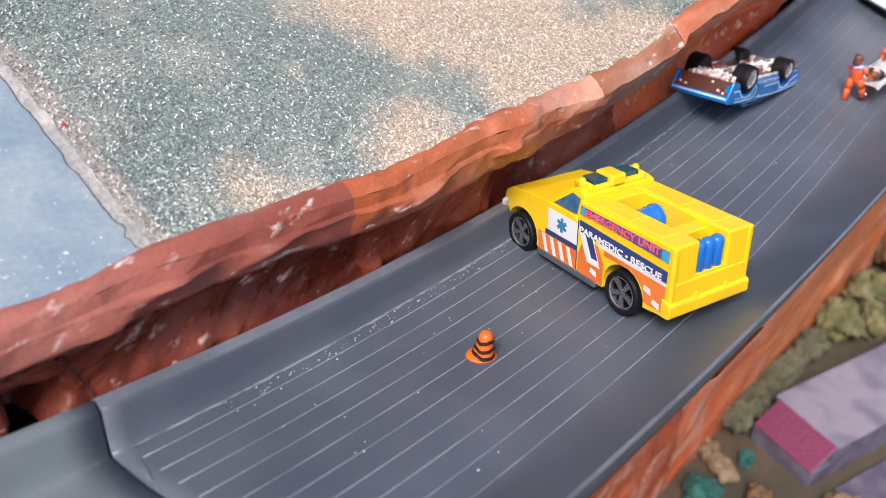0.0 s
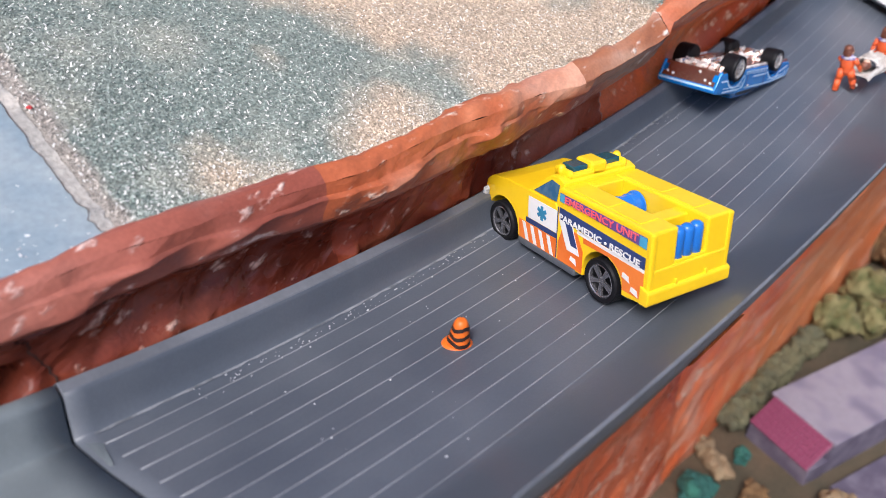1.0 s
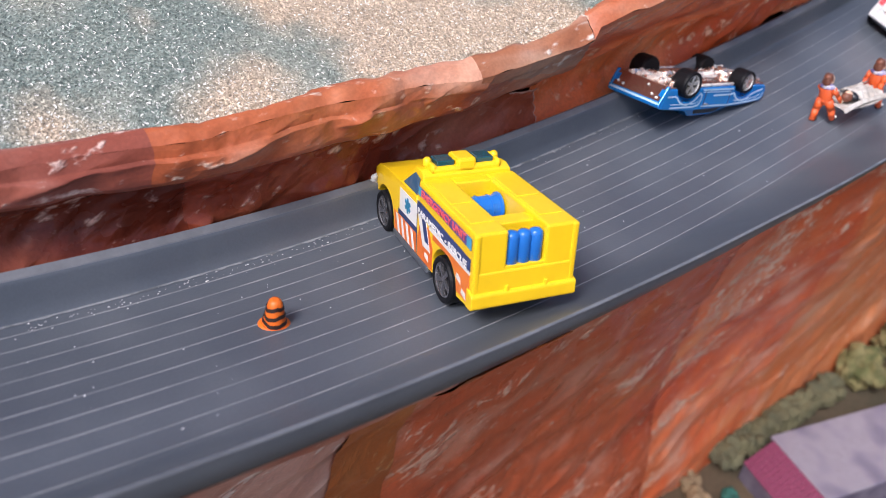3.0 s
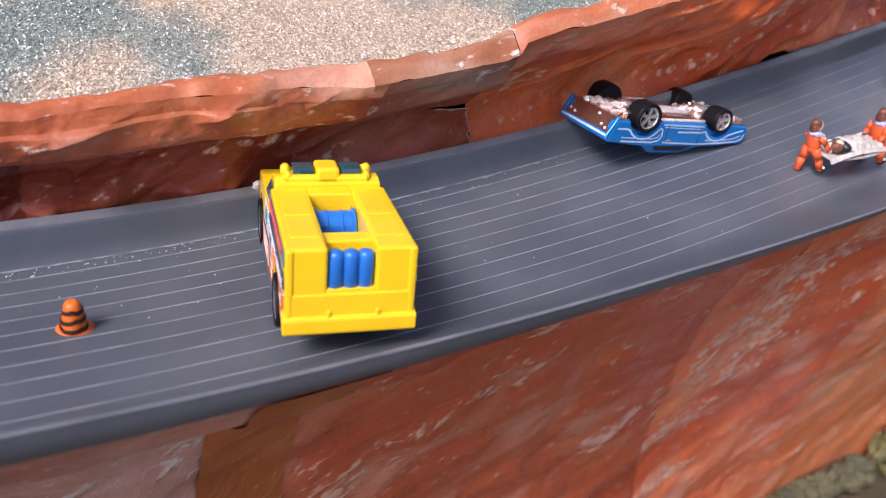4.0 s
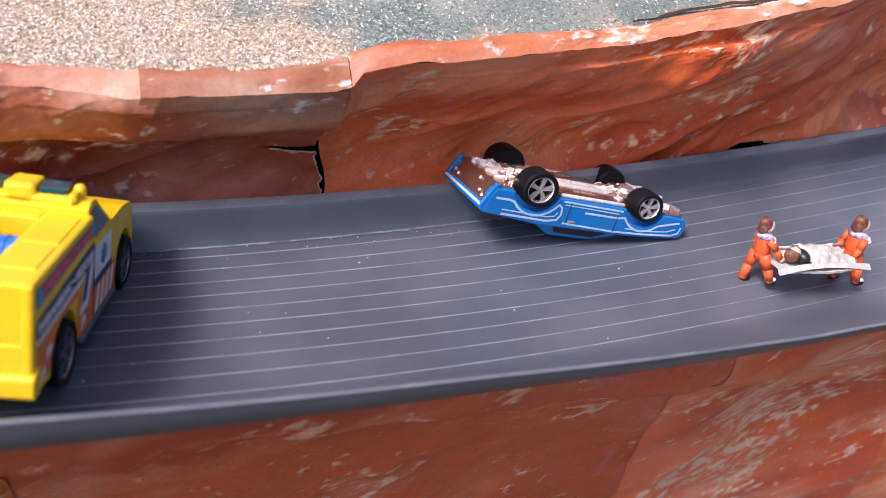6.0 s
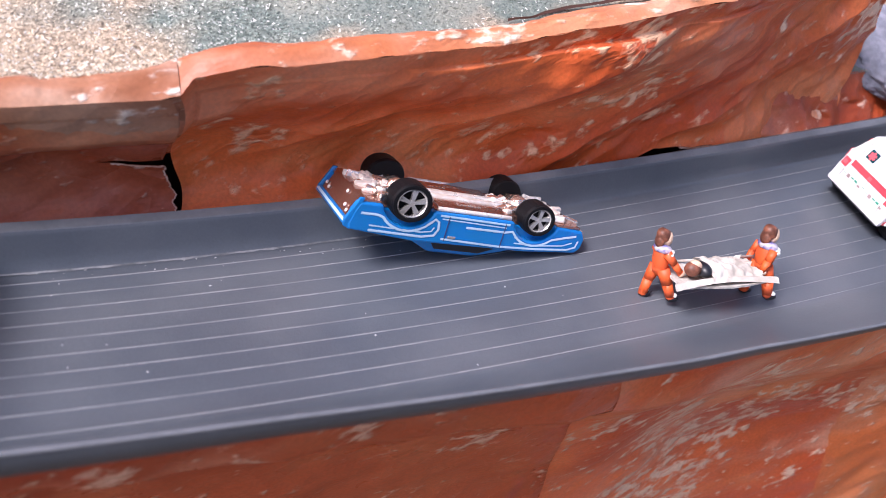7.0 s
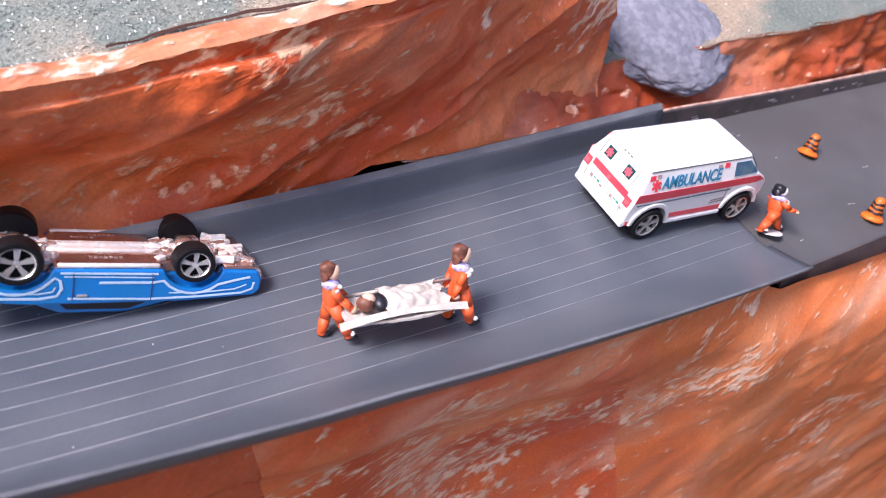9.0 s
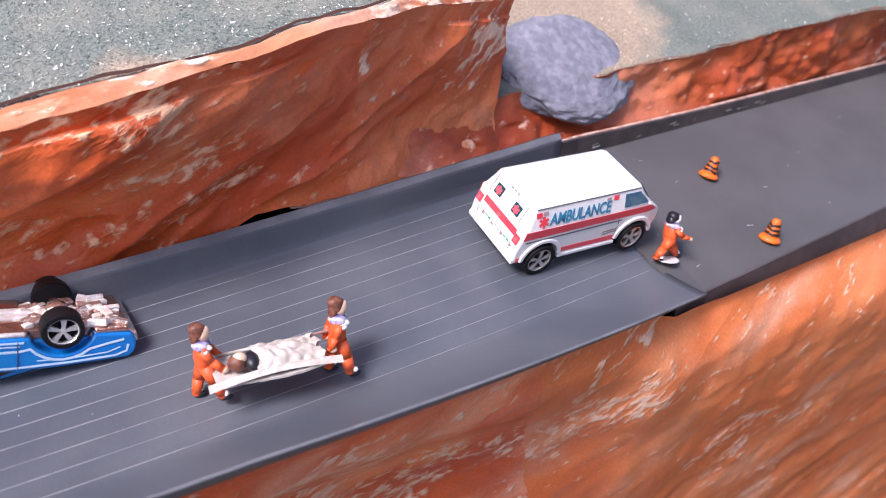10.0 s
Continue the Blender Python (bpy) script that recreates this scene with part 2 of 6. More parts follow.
def meadow_colour(nodes, links):
    """Grey-green and beige scatter in rough-edged patches, dimmed uphill in the colour, and sand along the water's
    straight edge.
    """
    coords = nodes.new("ShaderNodeTexCoord")

    def tex(scale, detail=4.0, off=0.0):
        n, p = nodes.new("ShaderNodeTexNoise"), nodes.new("ShaderNodeMapping")
        p.inputs["Location"].default_value = (off, off * 0.7, 0)
        n.inputs["Scale"].default_value, n.inputs["Detail"].default_value = scale, detail
        links.new(coords.outputs["Object"], p.inputs["Vector"])
        links.new(p.outputs["Vector"], n.inputs["Vector"])
        return n.outputs["Fac"]

    def ramp(fac, lo, hi):
        r = nodes.new("ShaderNodeMapRange")
        r.inputs["From Min"].default_value, r.inputs["From Max"].default_value = lo, hi
        links.new(fac, r.inputs["Value"])
        return r.outputs["Result"]

    def mixed(a, b, fac):
        m = nodes.new("ShaderNodeMix")
        m.data_type = "RGBA"
        for socket, value in (("A", a), ("B", b)):
            if isinstance(value, tuple):
                m.inputs[socket].default_value = (*value, 1)
            else:
                links.new(value, m.inputs[socket])
        links.new(fac, m.inputs["Factor"])
        return m.outputs["Result"]

    def maths(kind, a, b):
        m = nodes.new("ShaderNodeMath")
        m.operation = kind
        for i, value in enumerate((a, b)):
            if isinstance(value, float):
                m.inputs[i].default_value = value
            else:
                links.new(value, m.inputs[i])
        return m.outputs["Value"]

    def away(x, y, r):
        far = nodes.new("ShaderNodeVectorMath")
        far.operation = "DISTANCE"
        far.inputs[1].default_value = (x, y, 0)
        flat = nodes.new("ShaderNodeVectorMath")
        flat.operation = "MULTIPLY"
        flat.inputs[1].default_value = (1, 1, 0)
        links.new(coords.outputs["Object"], flat.inputs[0])
        links.new(flat.outputs["Vector"], far.inputs[0])
        return maths("SUBTRACT", far.outputs["Value"], r)

    green = mixed((0.180, 0.228, 0.200), (0.322, 0.362, 0.318), ramp(tex(900, 3), 0.35, 0.65))
    green = mixed(green, (0.38, 0.39, 0.325), ramp(tex(38, 4, 8.0), 0.50, 0.70))
    beige = mixed((0.46, 0.355, 0.25), (0.72, 0.585, 0.44), ramp(tex(1000, 3, 3.0), 0.35, 0.65))
    near = away(*BEIGE_SPOTS[0])
    for spot in BEIGE_SPOTS[1:]:
        near = maths("MINIMUM", near, away(*spot))
    near = maths("MAXIMUM", near, maths("SUBTRACT", 0.0, away(-0.084, 0.060, 0.008)))
    rag = maths("ADD", near, maths("MULTIPLY", tex(45, 6, 1.7), 0.036))
    base = mixed(beige, green, ramp(rag, 0.013, 0.025))
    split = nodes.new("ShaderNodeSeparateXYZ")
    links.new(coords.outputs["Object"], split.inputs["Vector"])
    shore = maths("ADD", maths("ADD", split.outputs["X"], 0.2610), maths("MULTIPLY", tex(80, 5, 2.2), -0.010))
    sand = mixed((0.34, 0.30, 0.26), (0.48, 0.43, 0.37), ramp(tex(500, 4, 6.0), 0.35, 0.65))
    # brightness correction put into the colour: the scatter dims to 0.80 uphill
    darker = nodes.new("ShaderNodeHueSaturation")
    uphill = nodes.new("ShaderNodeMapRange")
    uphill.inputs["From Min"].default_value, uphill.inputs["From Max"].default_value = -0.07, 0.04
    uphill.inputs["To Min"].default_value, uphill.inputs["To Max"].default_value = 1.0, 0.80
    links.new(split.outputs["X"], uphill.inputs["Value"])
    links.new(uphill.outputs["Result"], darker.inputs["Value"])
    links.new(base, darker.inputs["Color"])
    return mixed(sand, darker.outputs["Color"], ramp(shore, -0.0045, -0.0015)), tex


def meadow_material(name="sawdust_meadow", dim=1.0):
    """Sawdust scenery, flecked all over."""
    mat = bpy.data.materials.new(name)
    mat.use_nodes = True
    nodes, links = mat.node_tree.nodes, mat.node_tree.links
    bsdf = nodes["Principled BSDF"]
    bsdf.inputs["Roughness"].default_value = 0.85
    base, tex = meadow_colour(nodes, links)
    tone = nodes.new("ShaderNodeHueSaturation")
    tone.inputs["Value"].default_value = dim
    links.new(base, tone.inputs["Color"])
    links.new(tone.outputs["Color"], bsdf.inputs["Base Color"])
    b = nodes.new("ShaderNodeBump")
    b.inputs["Strength"].default_value, b.inputs["Distance"].default_value = 1.0, 0.0008
    links.new(tex(1100, 3), b.inputs["Height"])
    links.new(b.outputs["Normal"], bsdf.inputs["Normal"])
    return mat


M_TRACK = material("grey_track_plastic", (0.083, 0.096, 0.117), 0.38, grain=0.12, scale=1400, second=(0.108, 0.121, 0.141), second_scale=26, bump=0.14)
M_TRACK_OLD = material("blue_grey_track_plastic", (0.13, 0.15, 0.16), 0.36, second=(0.19, 0.215, 0.22), second_scale=25, scale=1200, bump=0.1)
M_RIB = material("worn_rib_edges", (0.27, 0.275, 0.29), 0.5, second=(0.17, 0.178, 0.195), second_scale=70, grain=0.2)
M_SCUFF = material("white_scuff", (0.62, 0.63, 0.64), 0.7, grain=0.2, second=(0.35, 0.35, 0.37), second_scale=400)
M_BOARD = material("grey_painted_board", (0.092, 0.089, 0.091), 0.5, grain=0.16, scale=1600, second=(0.075, 0.073, 0.075), second_scale=30, bump=0.3)
M_BOARD_EDGE = material("dark_board_edge", (0.05, 0.042, 0.045), 0.5, second=(0.085, 0.065, 0.065), second_scale=120, grain=0.2)
M_ROCK = rock_material("painted_paper_rock", (0.54, 0.082, 0.021), (0.79, 0.185, 0.053), (0.87, 0.31, 0.115), (0.90, 0.53, 0.33), flaking=-0.03, film=0.5,
                       worn=((0.080, 0.051, 0.006), (0.090, 0.053, 0.004), (0.024, 0.031, 0.008), (-0.045, 0.047, 0.006), (-0.042, 0.031, 0.008), (-0.052, 0.036, 0.005)))
M_ROCK_OLD = rock_material("browner_painted_paper_rock", (0.24, 0.042, 0.020), (0.42, 0.098, 0.046), (0.54, 0.18, 0.095), (0.72, 0.48, 0.38), flaking=0.015, gloss=0.27, slant=20, wrinkle=1.4,
                           worn=((-0.262, 0.036, 0.006), (-0.225, 0.036, 0.006), (-0.180, 0.028, 0.005), (-0.290, 0.034, 0.004)))
M_ROCK_DUSTY = rock_material("dusty_rust_paper_rock", (0.56, 0.115, 0.040), (0.76, 0.235, 0.092), (0.84, 0.38, 0.19), (0.90, 0.64, 0.48), flaking=0.03, slant=50, film=0.85, wrinkle=1.2)
M_ROCK_FAR = rock_material("dark_rust_paper_rock", (0.36, 0.060, 0.018), (0.50, 0.112, 0.036), (0.62, 0.21, 0.085), (0.86, 0.54, 0.40), flaking=-0.01, slant=30, film=0.35, wrinkle=1.2)
M_ROCK_LOW = rock_material("painted_paper_rock_low", (0.66, 0.165, 0.050), (0.76, 0.235, 0.086), (0.82, 0.32, 0.142), (0.88, 0.60, 0.45), flaking=0.02, slant=40, film=0.75, wrinkle=0.4)
# flaking paint, and pale flecks under the kerb that paint in glossy glints
M_ROCK_FLAKES_GLINTS = rock_material("flaking_paper_rock_with_painted_glints", (0.43, 0.070, 0.029), (0.57, 0.118, 0.045), (0.68, 0.19, 0.073), (0.82, 0.50, 0.36), flaking=0.035, slant=36, film=0.75, gloss=0.28, wrinkle=0.6,
                             worn=((-0.135, -0.004, 0.007), (-0.085, -0.012, 0.010), (-0.060, -0.010, 0.008), (-0.035, -0.006, 0.008), (-0.012, -0.003, 0.006)))
M_ROCK_MID = rock_material("flaking_rust_paper_rock", (0.60, 0.104, 0.034), (0.80, 0.195, 0.068), (0.86, 0.32, 0.13), (0.84, 0.58, 0.43), flaking=0.05, slant=44, film=0.8, wrinkle=0.6)
M_ROCK_PALE = rock_material("pale_pink_paper_rock", (0.38, 0.110, 0.070), (0.62, 0.33, 0.26), (0.74, 0.52, 0.45), (0.86, 0.72, 0.66), flaking=0.05, slant=60, film=0.6)
M_ROCK_BROWN = rock_material("smooth_brown_paper_rock", (0.24, 0.046, 0.012), (0.45, 0.125, 0.030), (0.58, 0.24, 0.08), (0.62, 0.34, 0.15), flaking=-0.04, slant=70, film=0.25)
M_RIM_PALE = rock_material("bare_cream_paper", (0.33, 0.115, 0.052), (0.41, 0.205, 0.12), (0.52, 0.33, 0.23), (0.76, 0.65, 0.57), flaking=0.08, slant=8, film=0.7, wrinkle=1.3)
M_RIM = rock_material("pale_painted_paper_rim", (0.38, 0.092, 0.034), (0.54, 0.175, 0.072), (0.70, 0.34, 0.19), (0.86, 0.66, 0.52), flaking=0.02, slant=12, film=0.6)
M_RIM_ROSE = rock_material("rose_brown_paper_rim", (0.25, 0.066, 0.042), (0.37, 0.115, 0.078), (0.48, 0.19, 0.14), (0.80, 0.58, 0.50), flaking=0.0, slant=12, film=0.5)
# the browner rock made darker: shade at the left end put into the colour
M_ROCK_SHADED = rock_material("shaded_wine_paper_rock", (0.13, 0.024, 0.013), (0.25, 0.055, 0.027), (0.37, 0.11, 0.06), (0.74, 0.46, 0.36), flaking=0.03, gloss=0.24, slant=20, wrinkle=1.6)
M_RIM_BARE = material("bare_torn_paper", (0.62, 0.42, 0.34), 0.8, grain=0.2, second=(0.45, 0.22, 0.16), second_scale=300, bump=0.3)
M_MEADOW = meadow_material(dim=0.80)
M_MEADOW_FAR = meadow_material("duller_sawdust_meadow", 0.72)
M_SCUFF_LINE = material("worn_foot_line", (0.27, 0.28, 0.30), 0.6, second=(0.12, 0.13, 0.145), second_scale=230, grain=0.25)
M_RED_CRUMB = material("red_paint_crumb", (0.55, 0.05, 0.05), 0.6, grain=0.1)
M_TRACK_EDGE = material("worn_pale_track_edge", (0.165, 0.172, 0.190), 0.45, second=(0.12, 0.127, 0.142), second_scale=60, grain=0.15)
M_POND = material("pale_blue_paint", (0.215, 0.275, 0.315), 0.5, second=(0.29, 0.335, 0.355), second_scale=55, scale=700, grain=0.22, bump=1.0, bump_scale=130)
M_DIRT = material("sandy_glue_edge", (0.33, 0.31, 0.28), 0.85, second=(0.46, 0.42, 0.37), second_scale=140, grain=0.45, scale=900, bump=0.9)


# ---- the track ----
def rise(x):
    """The floor's slope up to the right: some in the dip, none uphill."""
    return 0.09 * lerp_table(x, (-0.12, 0.03), (1.0, 0.0))


def floor_height(x, v):
    return rise(x) * max(0.0, -v - 0.012)


def right_lip(x):
    """The top of the right kerb."""
    return lerp_table(x, (0.04, 0.22), (-0.0848, -0.0790)), lerp_table(x, (-0.3, -0.16, -0.06, 0.02, 0.06, 0.22), (0.0175, 0.0192, 0.0205, 0.0195, 0.0185, 0.0066))


def lip_depth(x):
    """How deep the kerb's outer side reaches."""
    return lerp_table(x, (-0.2, -0.1, 0.0, 0.1, 0.22), (0.0068, 0.0056, 0.0046, 0.0038, 0.0030))


def sweep(name, outline, xs, mat, parent, label="", shift=0.0, smooth=True):
    """A cross-section (left of the kerb's foot, above the floor) drawn along the track, closed round."""
    return part(name, loft([[trk(x, v, h + shift) for v, h in outline] for x in xs]), mat, parent, label, smooth=smooth)


def channel(x, shift=0.0):
    """The section of the ribbed channel: left kerb, floor, the long rise to the right kerb."""
    lv, lh = right_lip(x)
    ring = [(0.0062, 0.0113), (0.0056, 0.0114), (0.0040, 0.0104), (0.0034, 0.0098), (0.0031, 0.0090), (0.0020, 0.0044), (0.0009, 0.0006), (0.0004, 0.0001), (-0.001, 0.0), (-0.012, 0.0)]
    ring += [(v, floor_height(x, v)) for v in (-0.024, -0.036, -0.048, -0.056)]
    v0 = -0.0600 - 0.05 * rise(x)
    h0 = floor_height(x, v0)
    for f in (0.0, 0.12, 0.25, 0.4, 0.55, 0.7, 0.85, 0.95):
        ring.append((v0 + (lv - v0) * f, h0 + (lh - h0) * f**1.25))
    d = lip_depth(x)
    ring += [(lv + 0.0002, lh - 0.0001), (lv, lh), (lv - 0.0003, lh), (lv - 0.0005, lh - 0.0003), (lv - 0.00055, lh - 0.0006), (lv - 0.0003, lh - d * 0.5), (lv + 0.0006, lh - d), (lv + 0.0060, lh - d - 0.0050)]
    ring += [(-0.060, -0.003), (-0.02, -0.003), (0.0, -0.003), (0.006, 0.0005), (0.0074, 0.0104)]
    return [trk(x, v, h + shift) for v, h in ring]


JOINT, JOINT_FAR = -0.2880, 0.2240
track_old = tagged(new("track_section"), "blue-grey plastic track section with raised kerbs", "track", "track sections", "structure")
part("channel", loft([channel(x, -0.0002) for x in steps(-0.62, JOINT - 0.0006, 40)]), M_TRACK_OLD, track_old, smooth=True)
track = tagged(new("track_section"), "dark grey ribbed plastic track section, dusty and scuffed", "track", "track sections", "structure")
part("channel", loft([channel(x) for x in steps(JOINT, JOINT_FAR, 110)]), M_TRACK, track, smooth=True)


def rib_ring(x, i):
    v = 0.0042 + 0.0061 * i
    r = 1.1 * rise(x)
    if v > 0.012:
        v = (v - 0.012 * r) / (1 - r)
    base = floor_height(x, -v)
    thin = lerp_table(x, (0.0, 0.10), (1.0, 0.5))
    tall = 0.00010 + 0.00003 * noise.noise(Vector((x * 60, i * 3.7, 0)))
    return [trk(x, -v + a, base + h) for a, h in ((0.00026 * thin, -0.0002), (0.00014 * thin, tall), (-0.00014 * thin, tall), (-0.00026 * thin, -0.0003))]


sweep("kerb_edge", [(0.0060, 0.01145), (0.0058, 0.01160), (0.0038, 0.01035), (0.0035, 0.0098), (0.0040, 0.0098)], steps(JOINT, JOINT_FAR, 90), M_TRACK_EDGE, track, "worn paler top edge of the kerb", smooth=False)
for i in range(10):
    part("rib", loft([rib_ring(x, i) for x in steps(JOINT + 0.004, JOINT_FAR - 0.002, 90)]), M_RIB, track, smooth=True)
def lip_ring(x):
    lv, lh = right_lip(x)
    return [trk(x, lv + a, lh + h) for a, h in ((0.0007, -0.0006), (0.0004, 0.00012), (-0.0003, 0.0002), (-0.0007, -0.0003), (-0.0003, -0.0006))]


part("kerb_edge", loft([lip_ring(x) for x in steps(JOINT, JOINT_FAR, 110)]), M_TRACK_EDGE, track, "worn paler top edge of the kerb", smooth=True)
track_far = tagged(new("track_section"), "smooth grey painted board track with dark edges", "track", "track sections", "structure")


def board_ring(x):
    """The painted board, narrowing a little uphill."""
    e = lerp_table(x, (0.2215, 0.40, 0.80), (-0.0765, -0.0695, -0.060))
    ring = [(0.004, 0.0), (-0.036, 0.0), (-0.056, 0.0001), (e + 0.0006, 0.0003), (e, 0.0001), (e, -0.0024), (-0.056, -0.0028), (-0.036, -0.0028), (0.004, -0.0028)]
    return [trk(x, v, h + 0.0004) for v, h in ring]


def board_side(x):
    """The dark painted edge that slants down and out below the board."""
    e = lerp_table(x, (0.2215, 0.40, 0.80), (-0.0765, -0.0695, -0.060))
    return [trk(x, v, h) for v, h in ((e + 0.0003, 0.0009), (e - 0.0004, 0.0009), (-0.0796, -0.0098), (-0.0782, -0.0104), (e + 0.0003, -0.0020))]


def board_wall(x):
    """The low dark wall along the board's inner side."""
    tall = lerp_table(x, (0.2245, 0.30, 0.45), (0.0078, 0.0056, 0.0044))
    return [trk(x, v, h + 0.0008) for v, h in ((0.0004, -0.003), (0.0044, -0.003), (0.0052, tall - 0.0002), (0.0046, tall), (0.0036, tall), (0.0031, tall - 0.0004))]


part("board", loft([board_ring(x) for x in steps(0.2215, 0.80, 50)]), M_BOARD, track_far)
part("side_wall", loft([board_wall(x) for x in steps(0.2245, 0.80, 60)]), M_BOARD_EDGE, track_far, "dark chipped side wall")
# starts before the board: there its dark brown stands for shade under the kerb
part("edge_strip", loft([board_side(x) for x in steps(0.2140, 0.80, 60)]), M_BOARD_EDGE, track_far, "dark painted edge of the board, run on as shade under the kerb")
part("wall_edge", loft([[trk(x, v, lerp_table(x, (0.2245, 0.30, 0.45), (0.0078, 0.0056, 0.0044)) + h) for v, h in ((0.0037, 0.0007), (0.0040, 0.0011), (0.0046, 0.0011), (0.0048, 0.0007))] for x in steps(0.2245, 0.80, 60)]), M_RIM_BARE, track_far, "pale worn top edge of the wall")

rnd = random.Random(21)
for i in range(16):
    x, v, a = rnd.uniform(0.235, 0.42), rnd.uniform(-0.072, -0.006), rnd.uniform(-0.3, 0.3)
    long, wide = rnd.uniform(0.0005, 0.0032), rnd.uniform(0.0001, 0.0003)
    part("scratch", sheet(lambda u, k: trk(x + long * u, v + a * long * u + wide * k, 0.0011), steps(0, 1, 5), (0.0, 1.0)), M_SCUFF, track_far, "white scratch")
for i in range(12):
    x, h = rnd.uniform(0.232, 0.36), rnd.uniform(0.0015, 0.0042)
    long, wide = rnd.uniform(0.0008, 0.0040), rnd.uniform(0.0002, 0.0006)
    part("chip", sheet(lambda u, k: trk(x + long * u, 0.0003 + 0.22 * (h + wide * k) * 0.9 - 0.0004, h + wide * k + 0.0008 + 0.0003 * u), steps(0, 1, 5), (0.0, 1.0)), M_SCUFF, track_far, "pale chip in the dark paint")

# ---- the cliffs of painted paper ----
RIM_X = (-0.62, -0.30, -0.262, -0.231, -0.2, -0.165, -0.115, -0.067, -0.05, -0.016, 0.018, 0.047, 0.09, 0.12, 0.15, 0.18, 0.20)
RIM_Y = (0.030, 0.037, 0.035, 0.036, 0.032, 0.0335, 0.027, 0.0275, 0.028, 0.028, 0.031, 0.030, 0.032, 0.037, 0.047, 0.061, 0.070)
RIM_Z = (0.060, 0.0495, 0.0485, 0.0465, 0.0455, 0.0470, 0.0470, 0.0525, 0.0575, 0.0610, 0.0650, 0.0705, 0.0785, 0.0845, 0.0870, 0.0850, 0.0842)


def drop(x):
    """How far the sheet's upper edge hangs below the meadow's."""
    return lerp_table(x, (-0.20, -0.14, -0.110, -0.0633, -0.0600, 0.02, 0.08), (0.0, 0.0010, 0.0025, 0.0050, 0.0016, 0.0016, 0.0))


def rim(x):
    return lerp_table(x, RIM_X, RIM_Y), lerp_table(x, RIM_X, RIM_Z)


def crumple(p, size, depth):
    """Facets and folds of crumpled paper."""
    q = Vector(p) / size
    d = noise.voronoi(q, distance_metric="DISTANCE")[0]
    return depth * ((d[1] - d[0]) * 0.6 + noise.noise(q * 0.5) * 1.2 + 0.35 * noise.noise(q * 2.3))


def folds(p, depth):
    """Long slanting creases of a stretched sheet."""
    q = Vector((p.x * 0.80 + p.z * 0.60, 0, -p.x * 0.60 + p.z * 0.80))
    a = noise.noise(Vector((q.x * 9, 0, q.z * 30)))
    b = noise.noise(Vector((q.x * 22 + 5, 0, q.z * 74)))
    c = noise.noise(Vector((q.x * 50 + 9, 3, q.z * 170)))
    return depth * ((1 - 2 * abs(a)) + 0.45 * (1 - 2 * abs(b)) + 0.16 * (1 - 2 * abs(c)))


# long folds of the upper sheet: from and to (along, height), how far they stand out, and how wide they are above and below the crest
LONG_FOLDS = ((0.002, 0.026, 0.078, 0.071, 0.0078, 0.020, 0.0055), (0.040, 0.010, 0.124, 0.066, 0.0085, 0.022, 0.0060), (-0.050, 0.020, 0.022, 0.048, 0.0050, 0.012, 0.0045),
              (0.092, 0.022, 0.165, 0.060, 0.0060, 0.012, 0.0050), (-0.040, 0.044, 0.030, 0.060, 0.0018, 0.010, 0.0040), (0.120, 0.040, 0.180, 0.084, 0.0050, 0.010, 0.0040),
              (-0.164, 0.0385, -0.138, 0.0475, 0.0030, 0.006, 0.0013), (-0.133, 0.0400, -0.110, 0.0490, 0.0030, 0.007, 0.0013), (-0.112, 0.0380, -0.108, 0.0500, 0.0022, 0.004, 0.0012),
              (-0.205, 0.0370, -0.172, 0.0450, 0.0026, 0.006, 0.0014), (-0.250, 0.0380, -0.212, 0.0460, 0.0028, 0.006, 0.0014), (-0.285, 0.0400, -0.255, 0.0470, 0.0024, 0.006, 0.0014))


def long_folds(p):
    out = 0.0
    for x0, z0, x1, z1, tall, above, below in LONG_FOLDS:
        dx, dz = x1 - x0, z1 - z0
        size = math.hypot(dx, dz)
        u = ((p.x - x0) * dx + (p.z - z0) * dz) / size**2
        if u <= 0 or u >= 1:
            continue
        s = (-(p.x - x0) * dz + (p.z - z0) * dx) / size + 0.0028 * noise.noise(Vector((p.x * 55, p.z * 20, tall * 900)))
        end = min(max(u / 0.25, 0.0), 1.0) * min(max((1 - u) / 0.25, 0.0), 1.0)
        out += tall * end * (math.exp(-s / above) if s > 0 else math.exp(s / below))
    return out


